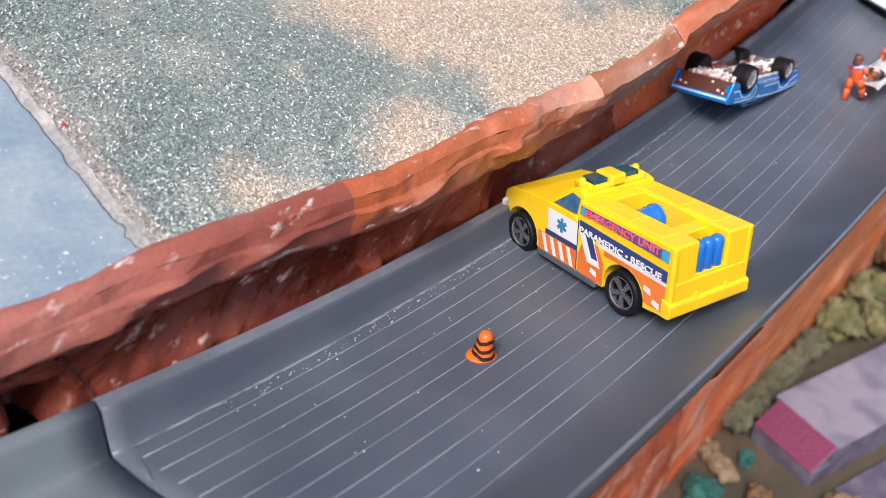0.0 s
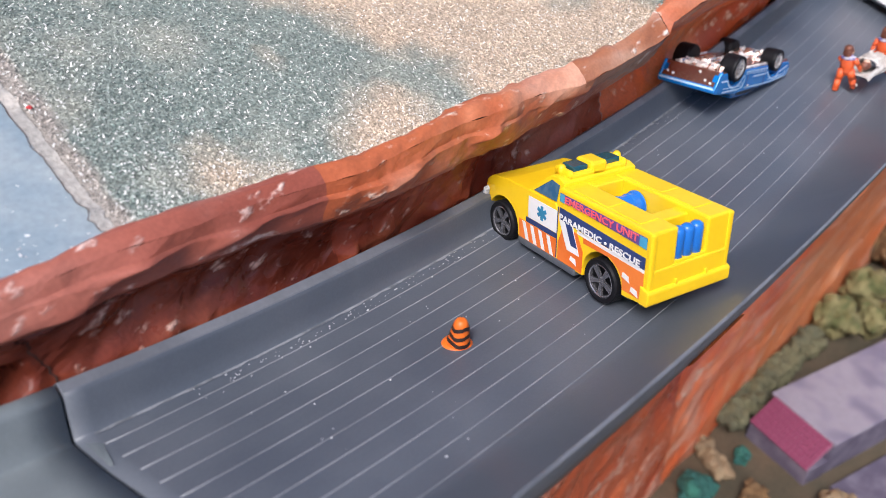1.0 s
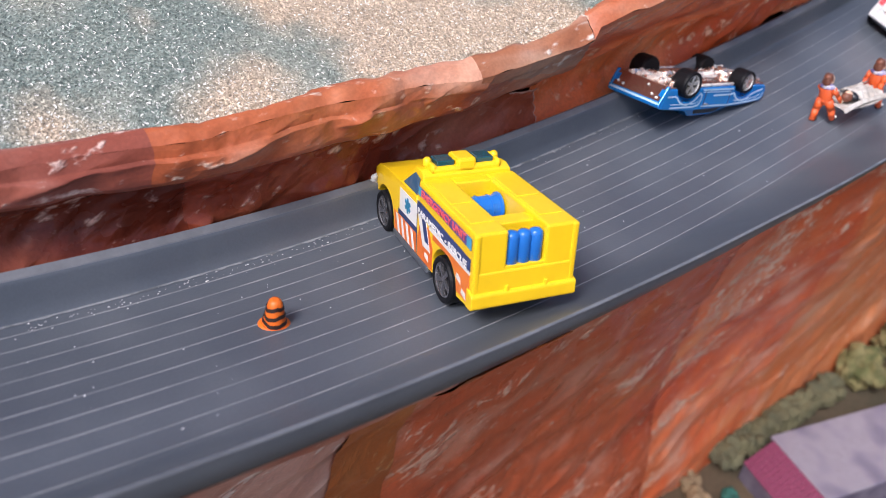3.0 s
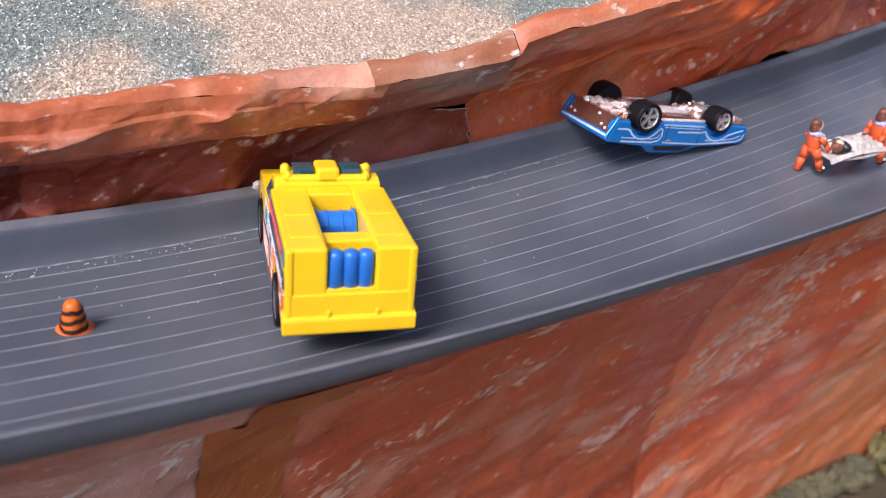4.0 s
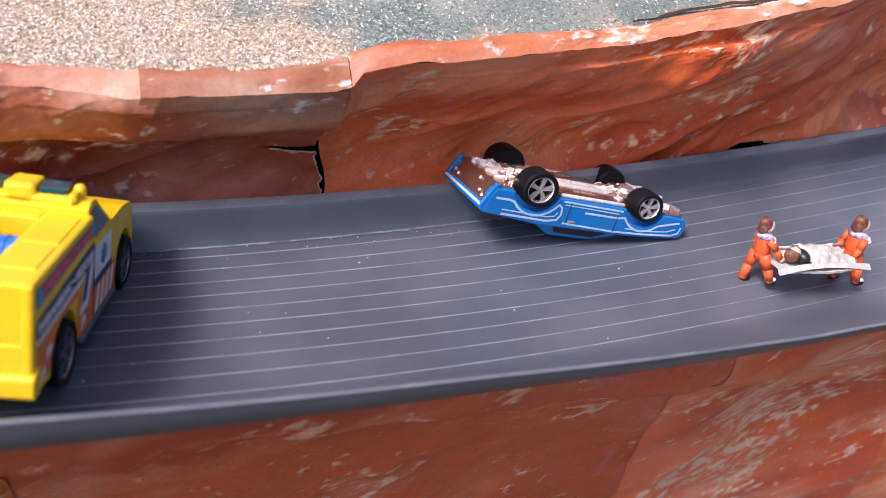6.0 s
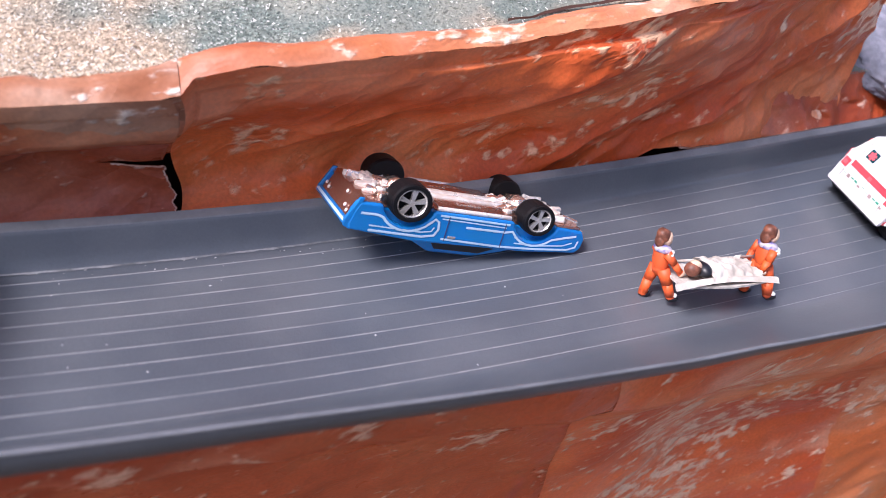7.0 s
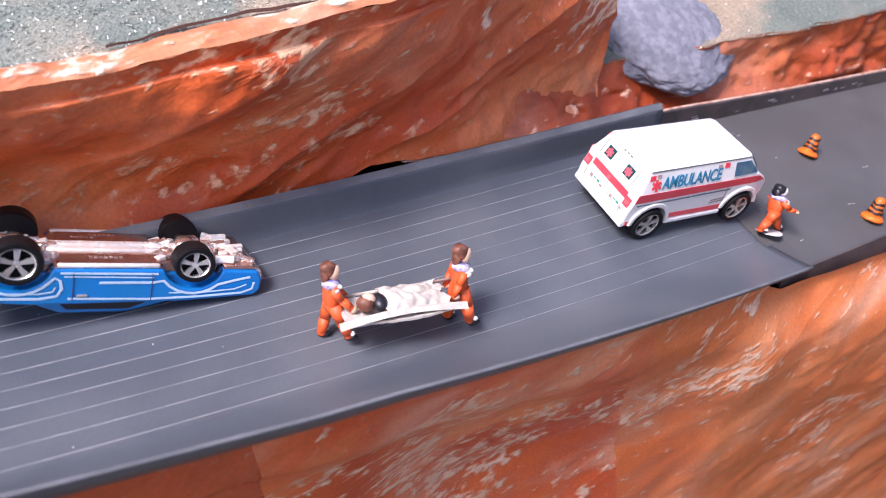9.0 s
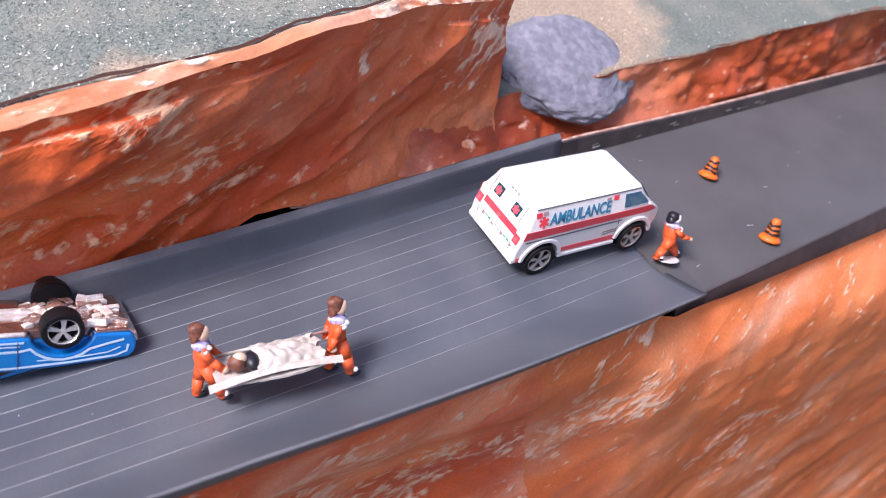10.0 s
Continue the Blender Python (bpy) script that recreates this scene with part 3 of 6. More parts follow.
def wall_point(x, w):
    """The cliff behind the track, w from the track's kerb (0) to the rim (1)."""
    foot = trk(x, 0.0078, 0.0035)
    foot.z += 0.0100 * (0.95 + 0.12 * noise.noise(Vector((x * 90, 7, 2)))) * lerp_table(x, (0.076, 0.098, 0.125, 0.150, 0.172), (0.0, 0.85, 0.62, 0.30, 0.0)) + 0.0012 * max(0.0, noise.noise(Vector((x * 60, 4, 4))))
    y1, z1 = rim(x)
    y1, z1 = y1 - 0.3 * drop(x), z1 - drop(x)
    deep = lerp_table(x, (-0.3, -0.07, 0.0, 0.2), (0.012, 0.012, 0.006, 0.004))
    brow = lerp_table(x, (-0.3, -0.2, -0.14, -0.09, -0.05), (0.4, 0.5, 0.65, 0.3, 0.0))
    soft = foot.y + (y1 - foot.y) * w**1.6 + deep * math.sin(math.pi * min(w / 0.72, 1.0)) * (1 - w * 0.5)
    k = min(max((w - 0.58) / 0.10, 0.0), 1.0)
    k = k * k * (3 - 2 * k)
    hung = foot.y + 0.0015 + 0.006 * w / 0.6 * (1 - k) + (y1 - 0.0012 * math.sin(math.pi * min(max((w - 0.62) / 0.38, 0), 1)) - foot.y - 0.0015) * k
    y = soft * (1 - brow) + hung * brow
    z = foot.z + (z1 - foot.z) * w
    p = Vector((x + 0.004 * noise.noise(Vector((x * 40, w * 3, 1))), y, z))
    fade = min(1.0, w * 6)
    fold = fade * (crumple(p + Vector((3, 0, 0)), 0.030, 0.0034) + crumple(p, 0.010, 0.0006) + folds(p, 0.0024 if x > -0.06 else 0.0020 if w < 0.6 else 0.0005))
    if x > -0.065:
        fold += fade * min(1.0, (1 - w) * 8) * (long_folds(p) - 0.0035) + fade * lerp_table(x, (0.10, 0.145), (0.0, 1.0)) * crumple(p + Vector((2, 0, 5)), 0.017, 0.0042)
    else:
        fold += fade * min(1.0, (1 - w) * 8) * long_folds(p)
    p.y -= max(fold, -0.004) * (1.0 if w < 0.9 else 0.5)
    if x < -0.12:
        p.y -= fade * min(max((0.62 - w) / 0.1, 0.0), 1.0) * lerp_table(x, (-0.17, -0.12), (1.0, 0.0)) * (crumple(p + Vector((7, 1, 0)), 0.020, 0.0030) + crumple(p + Vector((2, 2, 2)), 0.008, 0.0012))
    if brow > 0:
        # facets of the crumpled brow, and a torn hollow below it
        over = min(max((w - 0.55) / 0.1, 0.0), 1.0) * brow
        p.y -= over * (crumple(p + Vector((5, 0, 2)), 0.018, 0.0026) + crumple(p + Vector((1, 2, 0)), 0.006, 0.0007))
        p.z += over * 0.0007 * noise.noise(Vector((x * 55, w * 2, 9))) * math.sin(math.pi * min(max((w - 0.5) / 0.5, 0), 1))
        p.y += 0.017 * math.exp(-((x + 0.2985 - 0.010 * w) / 0.0050) ** 4) * min(max((0.46 - w) / 0.06, 0.0), 1.0)
    p.y += 0.0035 * math.exp(-((x - 0.0) / 0.05) ** 4) * min(1.0, w * 5) * min(max((0.75 - w) / 0.2, 0.0), 1.0)
    return p


cliff = tagged(new("rock_cliff"), "crumpled paper cliff painted rusty red-brown beside the track", "cliff", kind="structure")
BROW = 0.68
def flap_point(x, w):
    """The loose torn flap beside the notch, standing a little proud."""
    near = min(max((x + 0.080) / 0.0138, 0.0), 1.0)
    ragged = 0.010 * noise.noise(Vector((x * 700, 1, 3)))
    p = wall_point(x, w * (0.46 - near * (0.030 + ragged)))
    p.x += near**3 * (0.0010 * noise.noise(Vector((w * 9, 8, 0))) + 0.0005 * noise.noise(Vector((w * 40, 2, 0))))
    p.y -= 0.0014 * near * w
    return p


def torn_edge(name, line_at, count):
    """A narrow ragged strip of bare pale paper along a tear."""
    def at(u, v):
        p, down = line_at(u)
        return p + down * (v * (0.6 + 0.8 * abs(noise.noise(Vector((u * 40, 5, 1)))))) + Vector((0, -0.0003, 0))

    part(name, sheet(at, steps(0, 1, count), steps(0, 1, 3)), M_RIM_BARE, cliff, "bare pale torn paper edge")


# this stretch lies in shade, which its darker colour carries
part("face", sheet(wall_point, steps(-0.62, -0.206, 300), steps(0, BROW, 60)), M_ROCK_SHADED, cliff, "glossy crumpled paper, wine-brown from shade put into its colour", smooth=True)
part("face", sheet(wall_point, steps(-0.2065, -0.080, 200), steps(0, BROW, 60)), M_ROCK_OLD, cliff, smooth=True)
part("face", sheet(wall_point, steps(-0.080, -0.0632, 16), steps(0.46, BROW, 18)), M_ROCK_OLD, cliff, smooth=True)
part("flap", sheet(flap_point, steps(-0.080, -0.0655, 26), steps(0, 1, 30)), M_ROCK_OLD, cliff, "torn loose flap of paper", smooth=True)
part("brow", sheet(wall_point, steps(-0.62, -0.215, 200), steps(BROW, 1.0, 40)), M_RIM_ROSE, cliff, "rose-brown overhanging brow of the cliff", smooth=True)
part("brow", sheet(wall_point, steps(-0.215, -0.0632, 380), steps(BROW, 1.0, 40)), M_RIM, cliff, "paler overhanging brow of the cliff", smooth=True)
part("face", sheet(wall_point, steps(-0.0632, 0.130, 320), steps(0, 1.0, 120)), M_ROCK, cliff, smooth=True)
part("face", sheet(wall_point, steps(0.1295, 0.197, 120), steps(0, 1.0, 120)), M_ROCK_DUSTY, cliff, "dusty paler crumpled end of the sheet", smooth=True)


def rim_point(x, w):
    """The pale rolled lip between the cliff and the meadow."""
    top = wall_point(x, 1.0)
    width = 0.006 + 0.004 * noise.noise(Vector((x * 30, 2, 0)))
    y = top.y + (width + 0.6 * drop(x)) * w
    z = top.z + 0.0016 * math.sin(math.pi * w) + (0.36 * width + drop(x)) * w - 0.0006 * w
    z += (0.0004 * noise.noise(Vector((x * 70, w * 2, 1))) + max(0.0, crumple(Vector((x, y, 0.3)), 0.011, 0.0011))) * math.sin(math.pi * w)
    return Vector((top.x, y, z + 0.0006 * noise.noise(Vector((x * 160, w * 4, 5)))))


def bare_point(x, w):
    """A ragged patch of bare paper where the paint has come off the brow."""
    low = 0.80 + 0.05 * noise.noise(Vector((x * 160, 1, 1))) + 0.03 * noise.noise(Vector((x * 600, 4, 1))) - lerp_table(x, (-0.112, -0.085), (-0.16, 0.0))
    return wall_point(x, low + (1 - low) * w) + Vector((0, -0.0004, 0.0003 * w))


part("bare_paper", sheet(bare_point, steps(-0.112, -0.0634, 130), steps(0, 1, 16)), M_RIM_PALE, cliff, "bare cream paper where the paint has worn off", smooth=True)
for x0, x1, n, mat, words in ((-0.62, -0.215, 90, M_RIM_ROSE, "rose-brown lip of the cliff"), (-0.215, -0.112, 140, M_RIM, "paler dry-brushed lip of the cliff"), (-0.112, -0.0632, 60, M_RIM_PALE, "bare cream lip of the cliff"), (-0.0630, 0.187, 180, M_RIM, "paler dry-brushed lip of the cliff")):
    part("lip", sheet(rim_point, steps(x0, x1, n), steps(0, 1.0, 12)), mat, cliff, words, smooth=True)


# near-black colour for the shade inside the tear
M_TEAR_SHADE = material("near_black_tear_shade", (0.014, 0.008, 0.006), 0.95, grain=0.2, spec=0.1)
# one dark colour for the added backing, the card sides and the crack lines
M_DARK_FILL = material("dark_backing_and_cracks", (0.060, 0.022, 0.014), 0.9, grain=0.2)


def inner_point(x, w):
    foot = trk(x, 0.0200, -0.02)
    return Vector((x, foot.y + 0.012, foot.z + (rim(x)[1] - 0.004 - foot.z) * w))


# added sheet: keeps the gaps dark and stops light leaking through
part("backing", sheet(inner_point, steps(-0.62, 0.20, 60), steps(0, 1, 4)), M_DARK_FILL, cliff, "added dark backing sheet behind the paper")

torn_edge("torn_edge", lambda u: (flap_point(-0.0655, 0.05 + 0.95 * u), Vector((-0.0006, 0, 0))), 60)
torn_edge("torn_edge", lambda u: (flap_point(-0.0770 + 0.0115 * u, 1.0), Vector((0, 0, -0.0006))), 50)
torn_edge("torn_edge", lambda u: (wall_point(0.108 + 0.044 * u, 0.0), Vector((0.0004, 0, -0.0009))), 60)
part("crack", sheet(lambda x, v: rim_point(x, 1.0) + Vector((0, 0.0016 * v * (0.55 + 0.9 * noise.noise(Vector((x * 60, 0, 0)))), 0.0010 + 0.0006 * v)), steps(0.020, 0.175, 120), (0.0, 1.0)), M_DARK_FILL, cliff, "dark crack behind the lip")

# ---- the meadow above ----
def ground_z(x, y):
    y1, z1 = rim(x)
    rise = 0.36 * (y - y1) if y < 0.25 else 0.36 * (0.25 - y1) + 0.12 * (y - 0.25)
    return z1 + rise - 0.0006 + 0.0012 * noise.noise(Vector((x * 25, y * 25, 0))) + 0.0004 * noise.noise(Vector((x * 120, y * 120, 0)))


def meadow_point(x, w):
    edge = wall_point(x, 1.0) + Vector((0, 0.6 * drop(x), drop(x)))
    y = edge.y + 0.0030 + 0.55 * w**2
    z = ground_z(x, y)
    return Vector((edge.x, y, z + (edge.z + 0.0008 - ground_z(x, edge.y + 0.0030)) * max(0, 1 - w * 6)))




rnd = random.Random(17)
bm = bmesh.new()
for i in range(150):
    p = meadow_point(rnd.uniform(-0.315, -0.2675), 0.40 * rnd.random())
    r = rnd.uniform(0.00010, 0.00038)
    bmesh.ops.create_icosphere(bm, subdivisions=1, radius=r, matrix=Matrix.Translation(p) @ Euler((0, 0, i)).to_matrix().to_4x4() @ Matrix.Diagonal((rnd.uniform(0.8, 2.6), 0.9, 0.6, 1)))
tagged(part("crumbs", bm, M_SCUFF), "pale sawdust crumbs strewn on the painted water", "crumbs", kind="stuff")


bm = bmesh.new()
bmesh.ops.create_icosphere(bm, subdivisions=2, radius=0.0007, matrix=Matrix.Diagonal((1.1, 0.9, 0.7, 1)))
for v in bm.verts:
    v.co *= 1 + 0.35 * noise.noise(v.co * 1500)
red_crumb = part("paint_crumb", bm, M_RED_CRUMB)
red_crumb.matrix_world = Matrix.Translation(meadow_point(-0.2635, 0.270) + Vector((0, 0, 0.0003)))
tagged(red_crumb, "tiny red paint crumb lying on the sand", "crumb")


def skirt_point(u, w):
    """Plain card sides that close the model behind and at both ends, down to the ground."""
    corners = ((-0.615, 0.06), (-0.615, 0.56), (0.16, 0.56), (0.16, 0.64), (0.79, 0.64), (0.79, 0.09))
    i = min(int(u), len(corners) - 2)
    x = corners[i][0] + (corners[i + 1][0] - corners[i][0]) * (u - i)
    y = corners[i][1] + (corners[i + 1][1] - corners[i][1]) * (u - i)
    top = ground_z(x, y) - 0.012 if x < 0.161 else lerp_table(x, (0.16, 0.80), (0.046, 0.10)) + 0.36 * max(y - 0.08, 0) - 0.01
    return Vector((x, y, top + (-0.373 - top) * w))


part("backing", sheet(skirt_point, steps(0, 5, 61), steps(0, 1, 6)), M_DARK_FILL, cliff, "plain dark card sides of the model")
meadow = tagged(new("ground"), "sloping meadow of grey-green and beige sawdust scatter", "ground", kind="structure")
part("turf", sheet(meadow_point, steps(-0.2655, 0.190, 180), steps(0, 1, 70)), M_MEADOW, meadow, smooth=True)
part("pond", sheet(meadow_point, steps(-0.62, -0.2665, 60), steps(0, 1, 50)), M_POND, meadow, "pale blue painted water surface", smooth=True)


def seam_point(x, w):
    p = meadow_point(x, w)
    p.z += 0.0004 + 0.0006 * noise.noise(p * 300)
    p.x += 0.0009 * noise.noise(Vector((w * 70, 3, x * 50))) + 0.0003 * noise.noise(Vector((w * 300, 3, x * 50)))
    return p


part("crack", sheet(lambda x, w: seam_point(x, w) + Vector((0, 0, 0.0003)), steps(-0.2679, -0.26772, 3), steps(0, 1, 140)), M_DARK_FILL, meadow, "dark crack along the water's edge", smooth=True)
part("seam", sheet(seam_point, steps(-0.2676, -0.2650, 5), steps(0, 1, 120)), M_DIRT, meadow, "rough grey glue edge of the water", smooth=True)


# ---- the cliff under the track ----
def low_point(x, w, lean=0.0, out=0.0):
    """Under the track: from the kerb's outer side (0) down and back to the ground below (1)."""
    lv, lh = right_lip(min(x, 0.22))
    k = min(max((x - 0.208) / 0.014, 0.0), 1.0)
    top = trk(x, (lv + 0.0004) * (1 - k) - 0.0800 * k, (lh - lip_depth(x) + 0.0008) * (1 - k) - 0.0010 * k)
    z = top.z + (-0.374 - top.z) * w**1.3
    x = x + lean * (top.z - z)
    ys = lerp_table(z, (-0.374, -0.3, -0.2, -0.12, -0.075, -0.04, -0.015, 0.03), (0.046, 0.045, 0.040, 0.024, 0.013, -0.002, -0.016, -0.026))
    steep = lerp_table(x, (0.12, 0.22), (0.0, 1.0))
    ys += steep * (lerp_table(z, (-0.3, -0.2, -0.12, -0.075, -0.04, -0.015, 0.03), (0.045, 0.028, 0.008, -0.004, -0.013, -0.019, -0.026)) - ys) * (1.0 if z > -0.3 else 0.0)
    blend = min(1.0, w * 5)
    blend = blend * blend * (3 - 2 * blend)
    p = Vector((x, (top.y + 0.0015 * min(1, 30 * w)) * (1 - blend) + ys * blend - out, z))
    fold = min(1.0, w * 8) * (crumple(p + Vector((0, 0, 7)), 0.045, 0.0042 - 0.0022 * steep) + crumple(p, 0.014, 0.0012) + folds(p, 0.0007))
    p.y -= fold if w > 0.2 else max(fold, -0.0008)
    # the sheet lies back under the kerb, and is torn in one place
    deep = top.z - z
    under = min(0.95 * deep, 0.0068) * min(max((0.024 - deep) / 0.012, 0.0), 1.0) * lerp_table(x, (-0.175, -0.15, 0.05, 0.085), (0.25, 1.0, 1.0, 0.15))
    p.y += under + 0.007 * math.exp(-((x + 0.103) / 0.011) ** 2 - ((z + 0.014) / 0.006) ** 2)
    return p


TEAR = (0.385, -0.181, 0.407, -0.156)
low = tagged(new("rock_cliff"), "tall crumpled paper cliff painted orange-brown under the track", "cliff", kind="structure")
for x0, x1, n, mat, lean, out, words in (
        (-0.62, -0.172, 90, M_ROCK_PALE, 0.02, 0.0, "pale pinkish paper sheet"),
        (-0.62, 0.80, 150, M_ROCK_OLD, 0.02, -0.0045, "paper behind the sheets"),
        (-0.176, -0.146, 18, M_ROCK_BROWN, 0.08, 0.0008, "smooth brown paper strip"),
        (-0.1535, 0.0335, 200, M_ROCK_FLAKES_GLINTS, 0.30, 0.0, "red paper sheet with flaking pale paint and painted glints"),
        (0.0320, 0.1540, 140, M_ROCK_MID, 0.30, 0.0002, "rust paper sheet with much flaking pale paint"),
        (0.1535, 0.80, 300, M_ROCK_LOW, 0.30, 0.0002, "orange-brown paper sheet")):
    part("face", sheet(lambda x, w: low_point(x, w, lean * min(max((x + 0.2) / 0.3, 0.1), 1.0), out), steps(x0, x1, n), steps(0.10 if out < 0 else 0, 1, 150)), mat, low, words, smooth=True)

# a tear in the sheet, its inner shade a near-black sheet with no hole cut, and the seam of the upper cliff over the
# joint
def on_low(x, z, out):
    """A place on the sheet under the track, by its height."""
    top = low_point(x, 0.0).z
    return low_point(x, ((top - z) / (top + 0.374)) ** (1 / 1.3), 0.0, out)


def tear_at(u, v):
    wide = 0.0052 * math.sin(math.pi * min(u * 1.15, 1.0)) ** 0.8 * (0.8 + 0.5 * noise.noise(Vector((u * 9, v, 2))))
    return on_low(TEAR[0] + (TEAR[2] - TEAR[0]) * u + (v - 0.5) * wide, TEAR[1] + (TEAR[3] - TEAR[1]) * u, 0.0045)


part("tear", sheet(tear_at, steps(0, 1, 30), steps(0, 1, 4)), M_TEAR_SHADE, low, "tear in the paper, its inner shade a near-black sheet")
part("crack", sheet(lambda u, v: wall_point(-0.2852 + 0.0008 * noise.noise(Vector((u * 12, 3, 1))) + 0.0005 * v, 0.03 + 0.57 * u) + Vector((0, -0.0004, 0)), steps(0, 1, 50), (0.0, 1.0)), M_DARK_FILL, cliff, "dark seam between paper sheets")

# a torn tab of plastic at the joint
bm = sheet(lambda u, v: trk(JOINT + 0.0006 + 0.0030 * u * (1 - 0.85 * v), -0.0030 - 0.0080 * v - 0.0012 * u, 0.0003 + 0.0009 * (1 - u) * (1 - v)), steps(0, 1, 5), steps(0, 1, 5))
for v in bm.verts:
    v.co.x += 0.0005 * noise.noise(v.co * 900)
part("torn_tab", bm, M_TRACK_OLD, track, "torn lighter tab of plastic at the joint")

# scuffs and crumbs along the kerb's foot
part("scuff", sheet(lambda x, v: trk(x, 0.0006 - v * (0.75 + 0.5 * noise.noise(Vector((x * 300, 0, 0)))), 0.00024), steps(-0.284, 0.012, 260), (0.0, 0.0012)), M_SCUFF_LINE, track, "pale scuffed line at the kerb's foot")
part("scratch", sheet(lambda x, v: trk(x, -0.0215 - 0.10 * (x + 0.279) - v, 0.00022), steps(-0.2795, -0.270, 12), (0.0, 0.0008)), M_SCUFF, track, "white scratch")
rnd = random.Random(11)
bm = bmesh.new()
for i in range(240):
    x = rnd.uniform(-0.262, -0.13) if rnd.random() < 0.7 else rnd.uniform(-0.13, 0.05)
    v = rnd.gauss(-0.0022, 0.0012) if rnd.random() < 0.75 else rnd.uniform(-0.06, -0.004)
    r = rnd.uniform(0.00008, 0.00026)
    bmesh.ops.create_icosphere(bm, subdivisions=1, radius=r, matrix=Matrix.Translation(trk(x, v, floor_height(x, v) + r * 0.5)) @ Matrix.Diagonal((rnd.uniform(0.7, 1.8), rnd.uniform(0.7, 1.3), 0.7, 1)))
crumbs = part("crumbs", bm, M_SCUFF)
tagged(crumbs, "white crumbs and dust strewn on the track", "crumbs", kind="stuff")
bm = bmesh.new()
bmesh.ops.create_icosphere(bm, subdivisions=3, radius=1)
for v in bm.verts:
    v.co *= 1 + 0.5 * noise.noise(v.co * 2.2) + 0.2 * noise.noise(v.co * 6)
bm.transform(Matrix.Diagonal((0.0015, 0.0010, 0.0016, 1)))
scrap = part("paper_scrap", bm, M_SCUFF)
scrap.matrix_world = stand(-0.1440, 0.0052, 0.0118)
tagged(scrap, "crumpled white paper scrap lying on the kerb", "paper scrap")


# flecks of sawdust strewn over the meadow
def fleck_material():
    """Flecks take the colour of the scatter they lie in, lighter or darker each; a few are white."""
    mat = bpy.data.materials.new("sawdust_flecks")
    mat.use_nodes = True
    nodes, links = mat.node_tree.nodes, mat.node_tree.links
    nodes["Principled BSDF"].inputs["Roughness"].default_value = 0.85
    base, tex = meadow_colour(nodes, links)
    info, tone, white = nodes.new("ShaderNodeNewGeometry"), nodes.new("ShaderNodeHueSaturation"), nodes.new("ShaderNodeMix")
    value, rare = nodes.new("ShaderNodeMapRange"), nodes.new("ShaderNodeMath")
    value.inputs["To Min"].default_value, value.inputs["To Max"].default_value = 0.38, 1.6
    rare.operation, rare.inputs[1].default_value = "GREATER_THAN", 0.90
    white.data_type, white.inputs["B"].default_value = "RGBA", (0.78, 0.77, 0.72, 1)
    links.new(info.outputs["Random Per Island"], value.inputs["Value"])
    links.new(info.outputs["Random Per Island"], rare.inputs[0])
    links.new(value.outputs["Result"], tone.inputs["Value"])
    links.new(base, tone.inputs["Color"])
    links.new(tone.outputs["Color"], white.inputs["A"])
    links.new(rare.outputs["Value"], white.inputs["Factor"])
    links.new(white.outputs["Result"], nodes["Principled BSDF"].inputs["Base Color"])
    return mat


M_FLECK = fleck_material()


def strew(at, x0, x1, deep, count, seed, parent):
    rnd = random.Random(seed)
    verts, faces = [], []
    for i in range(count):
        x, w = rnd.uniform(x0, x1), deep * rnd.random() ** 0.8
        p = at(x, w)
        a, l, b = rnd.uniform(0, math.pi), rnd.uniform(0.00016, 0.00055), rnd.uniform(0.00010, 0.00024)
        d, e = Vector((math.cos(a), math.sin(a), 0.30 * math.sin(a) + rnd.uniform(-0.5, 0.5))) * l, Vector((-math.sin(a), math.cos(a), 0.30 * math.cos(a) + rnd.uniform(-0.5, 0.5))) * b
        p = p + Vector((0, 0, 0.00025))
        n = len(verts)
        verts += [p - d - e, p + d - e * 0.6, p + d * 0.8 + e, p - d * 0.9 + e]
        faces.append((n, n + 1, n + 2, n + 3))
    mesh = bpy.data.meshes.new("sawdust")
    mesh.from_pydata(verts, [], faces)
    mesh.materials.append(M_FLECK)
    ob = new("sawdust", mesh)
    return tagged(ob, "pale and green sawdust flecks strewn over the slope", "sawdust", kind="stuff")


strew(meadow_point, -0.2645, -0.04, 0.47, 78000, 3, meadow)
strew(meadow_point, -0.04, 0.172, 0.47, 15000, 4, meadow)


# ---- materials of the toys ----
M_YELLOW = material("yellow_toy_plastic", (0.88, 0.57, 0.004), 0.35, grain=0.02, second=(0.84, 0.53, 0.003), second_scale=80, bump=0.04, coat=0.15)
M_BLUE_PART = material("blue_toy_plastic", (0.02, 0.16, 0.55), 0.3, grain=0.03, bump=0.05)
M_BLUE_GLASS = material("clear_blue_window", (0.030, 0.105, 0.20), 0.10, grain=0.15, scale=300, bump=0.0, coat=0.5, second=(0.09, 0.16, 0.22), second_scale=260)
M_TEAL_GLASS = material("smoked_teal_window", (0.012, 0.07, 0.09), 0.12, grain=0.03, bump=0.0, coat=0.5)
M_PURPLE = material("violet_print", (0.10, 0.07, 0.26), 0.4, grain=0.12, second=(0.15, 0.06, 0.2), second_scale=300)
M_NAVY = material("navy_print", (0.03, 0.05, 0.16), 0.4, grain=0.1)
M_ORANGE_PRINT = material("orange_print", (0.72, 0.14, 0.015), 0.4, grain=0.05, second=(0.75, 0.19, 0.03))
M_WHITE_PRINT = material("white_print", (0.78, 0.76, 0.74), 0.4, grain=0.04, second=(0.70, 0.68, 0.66))
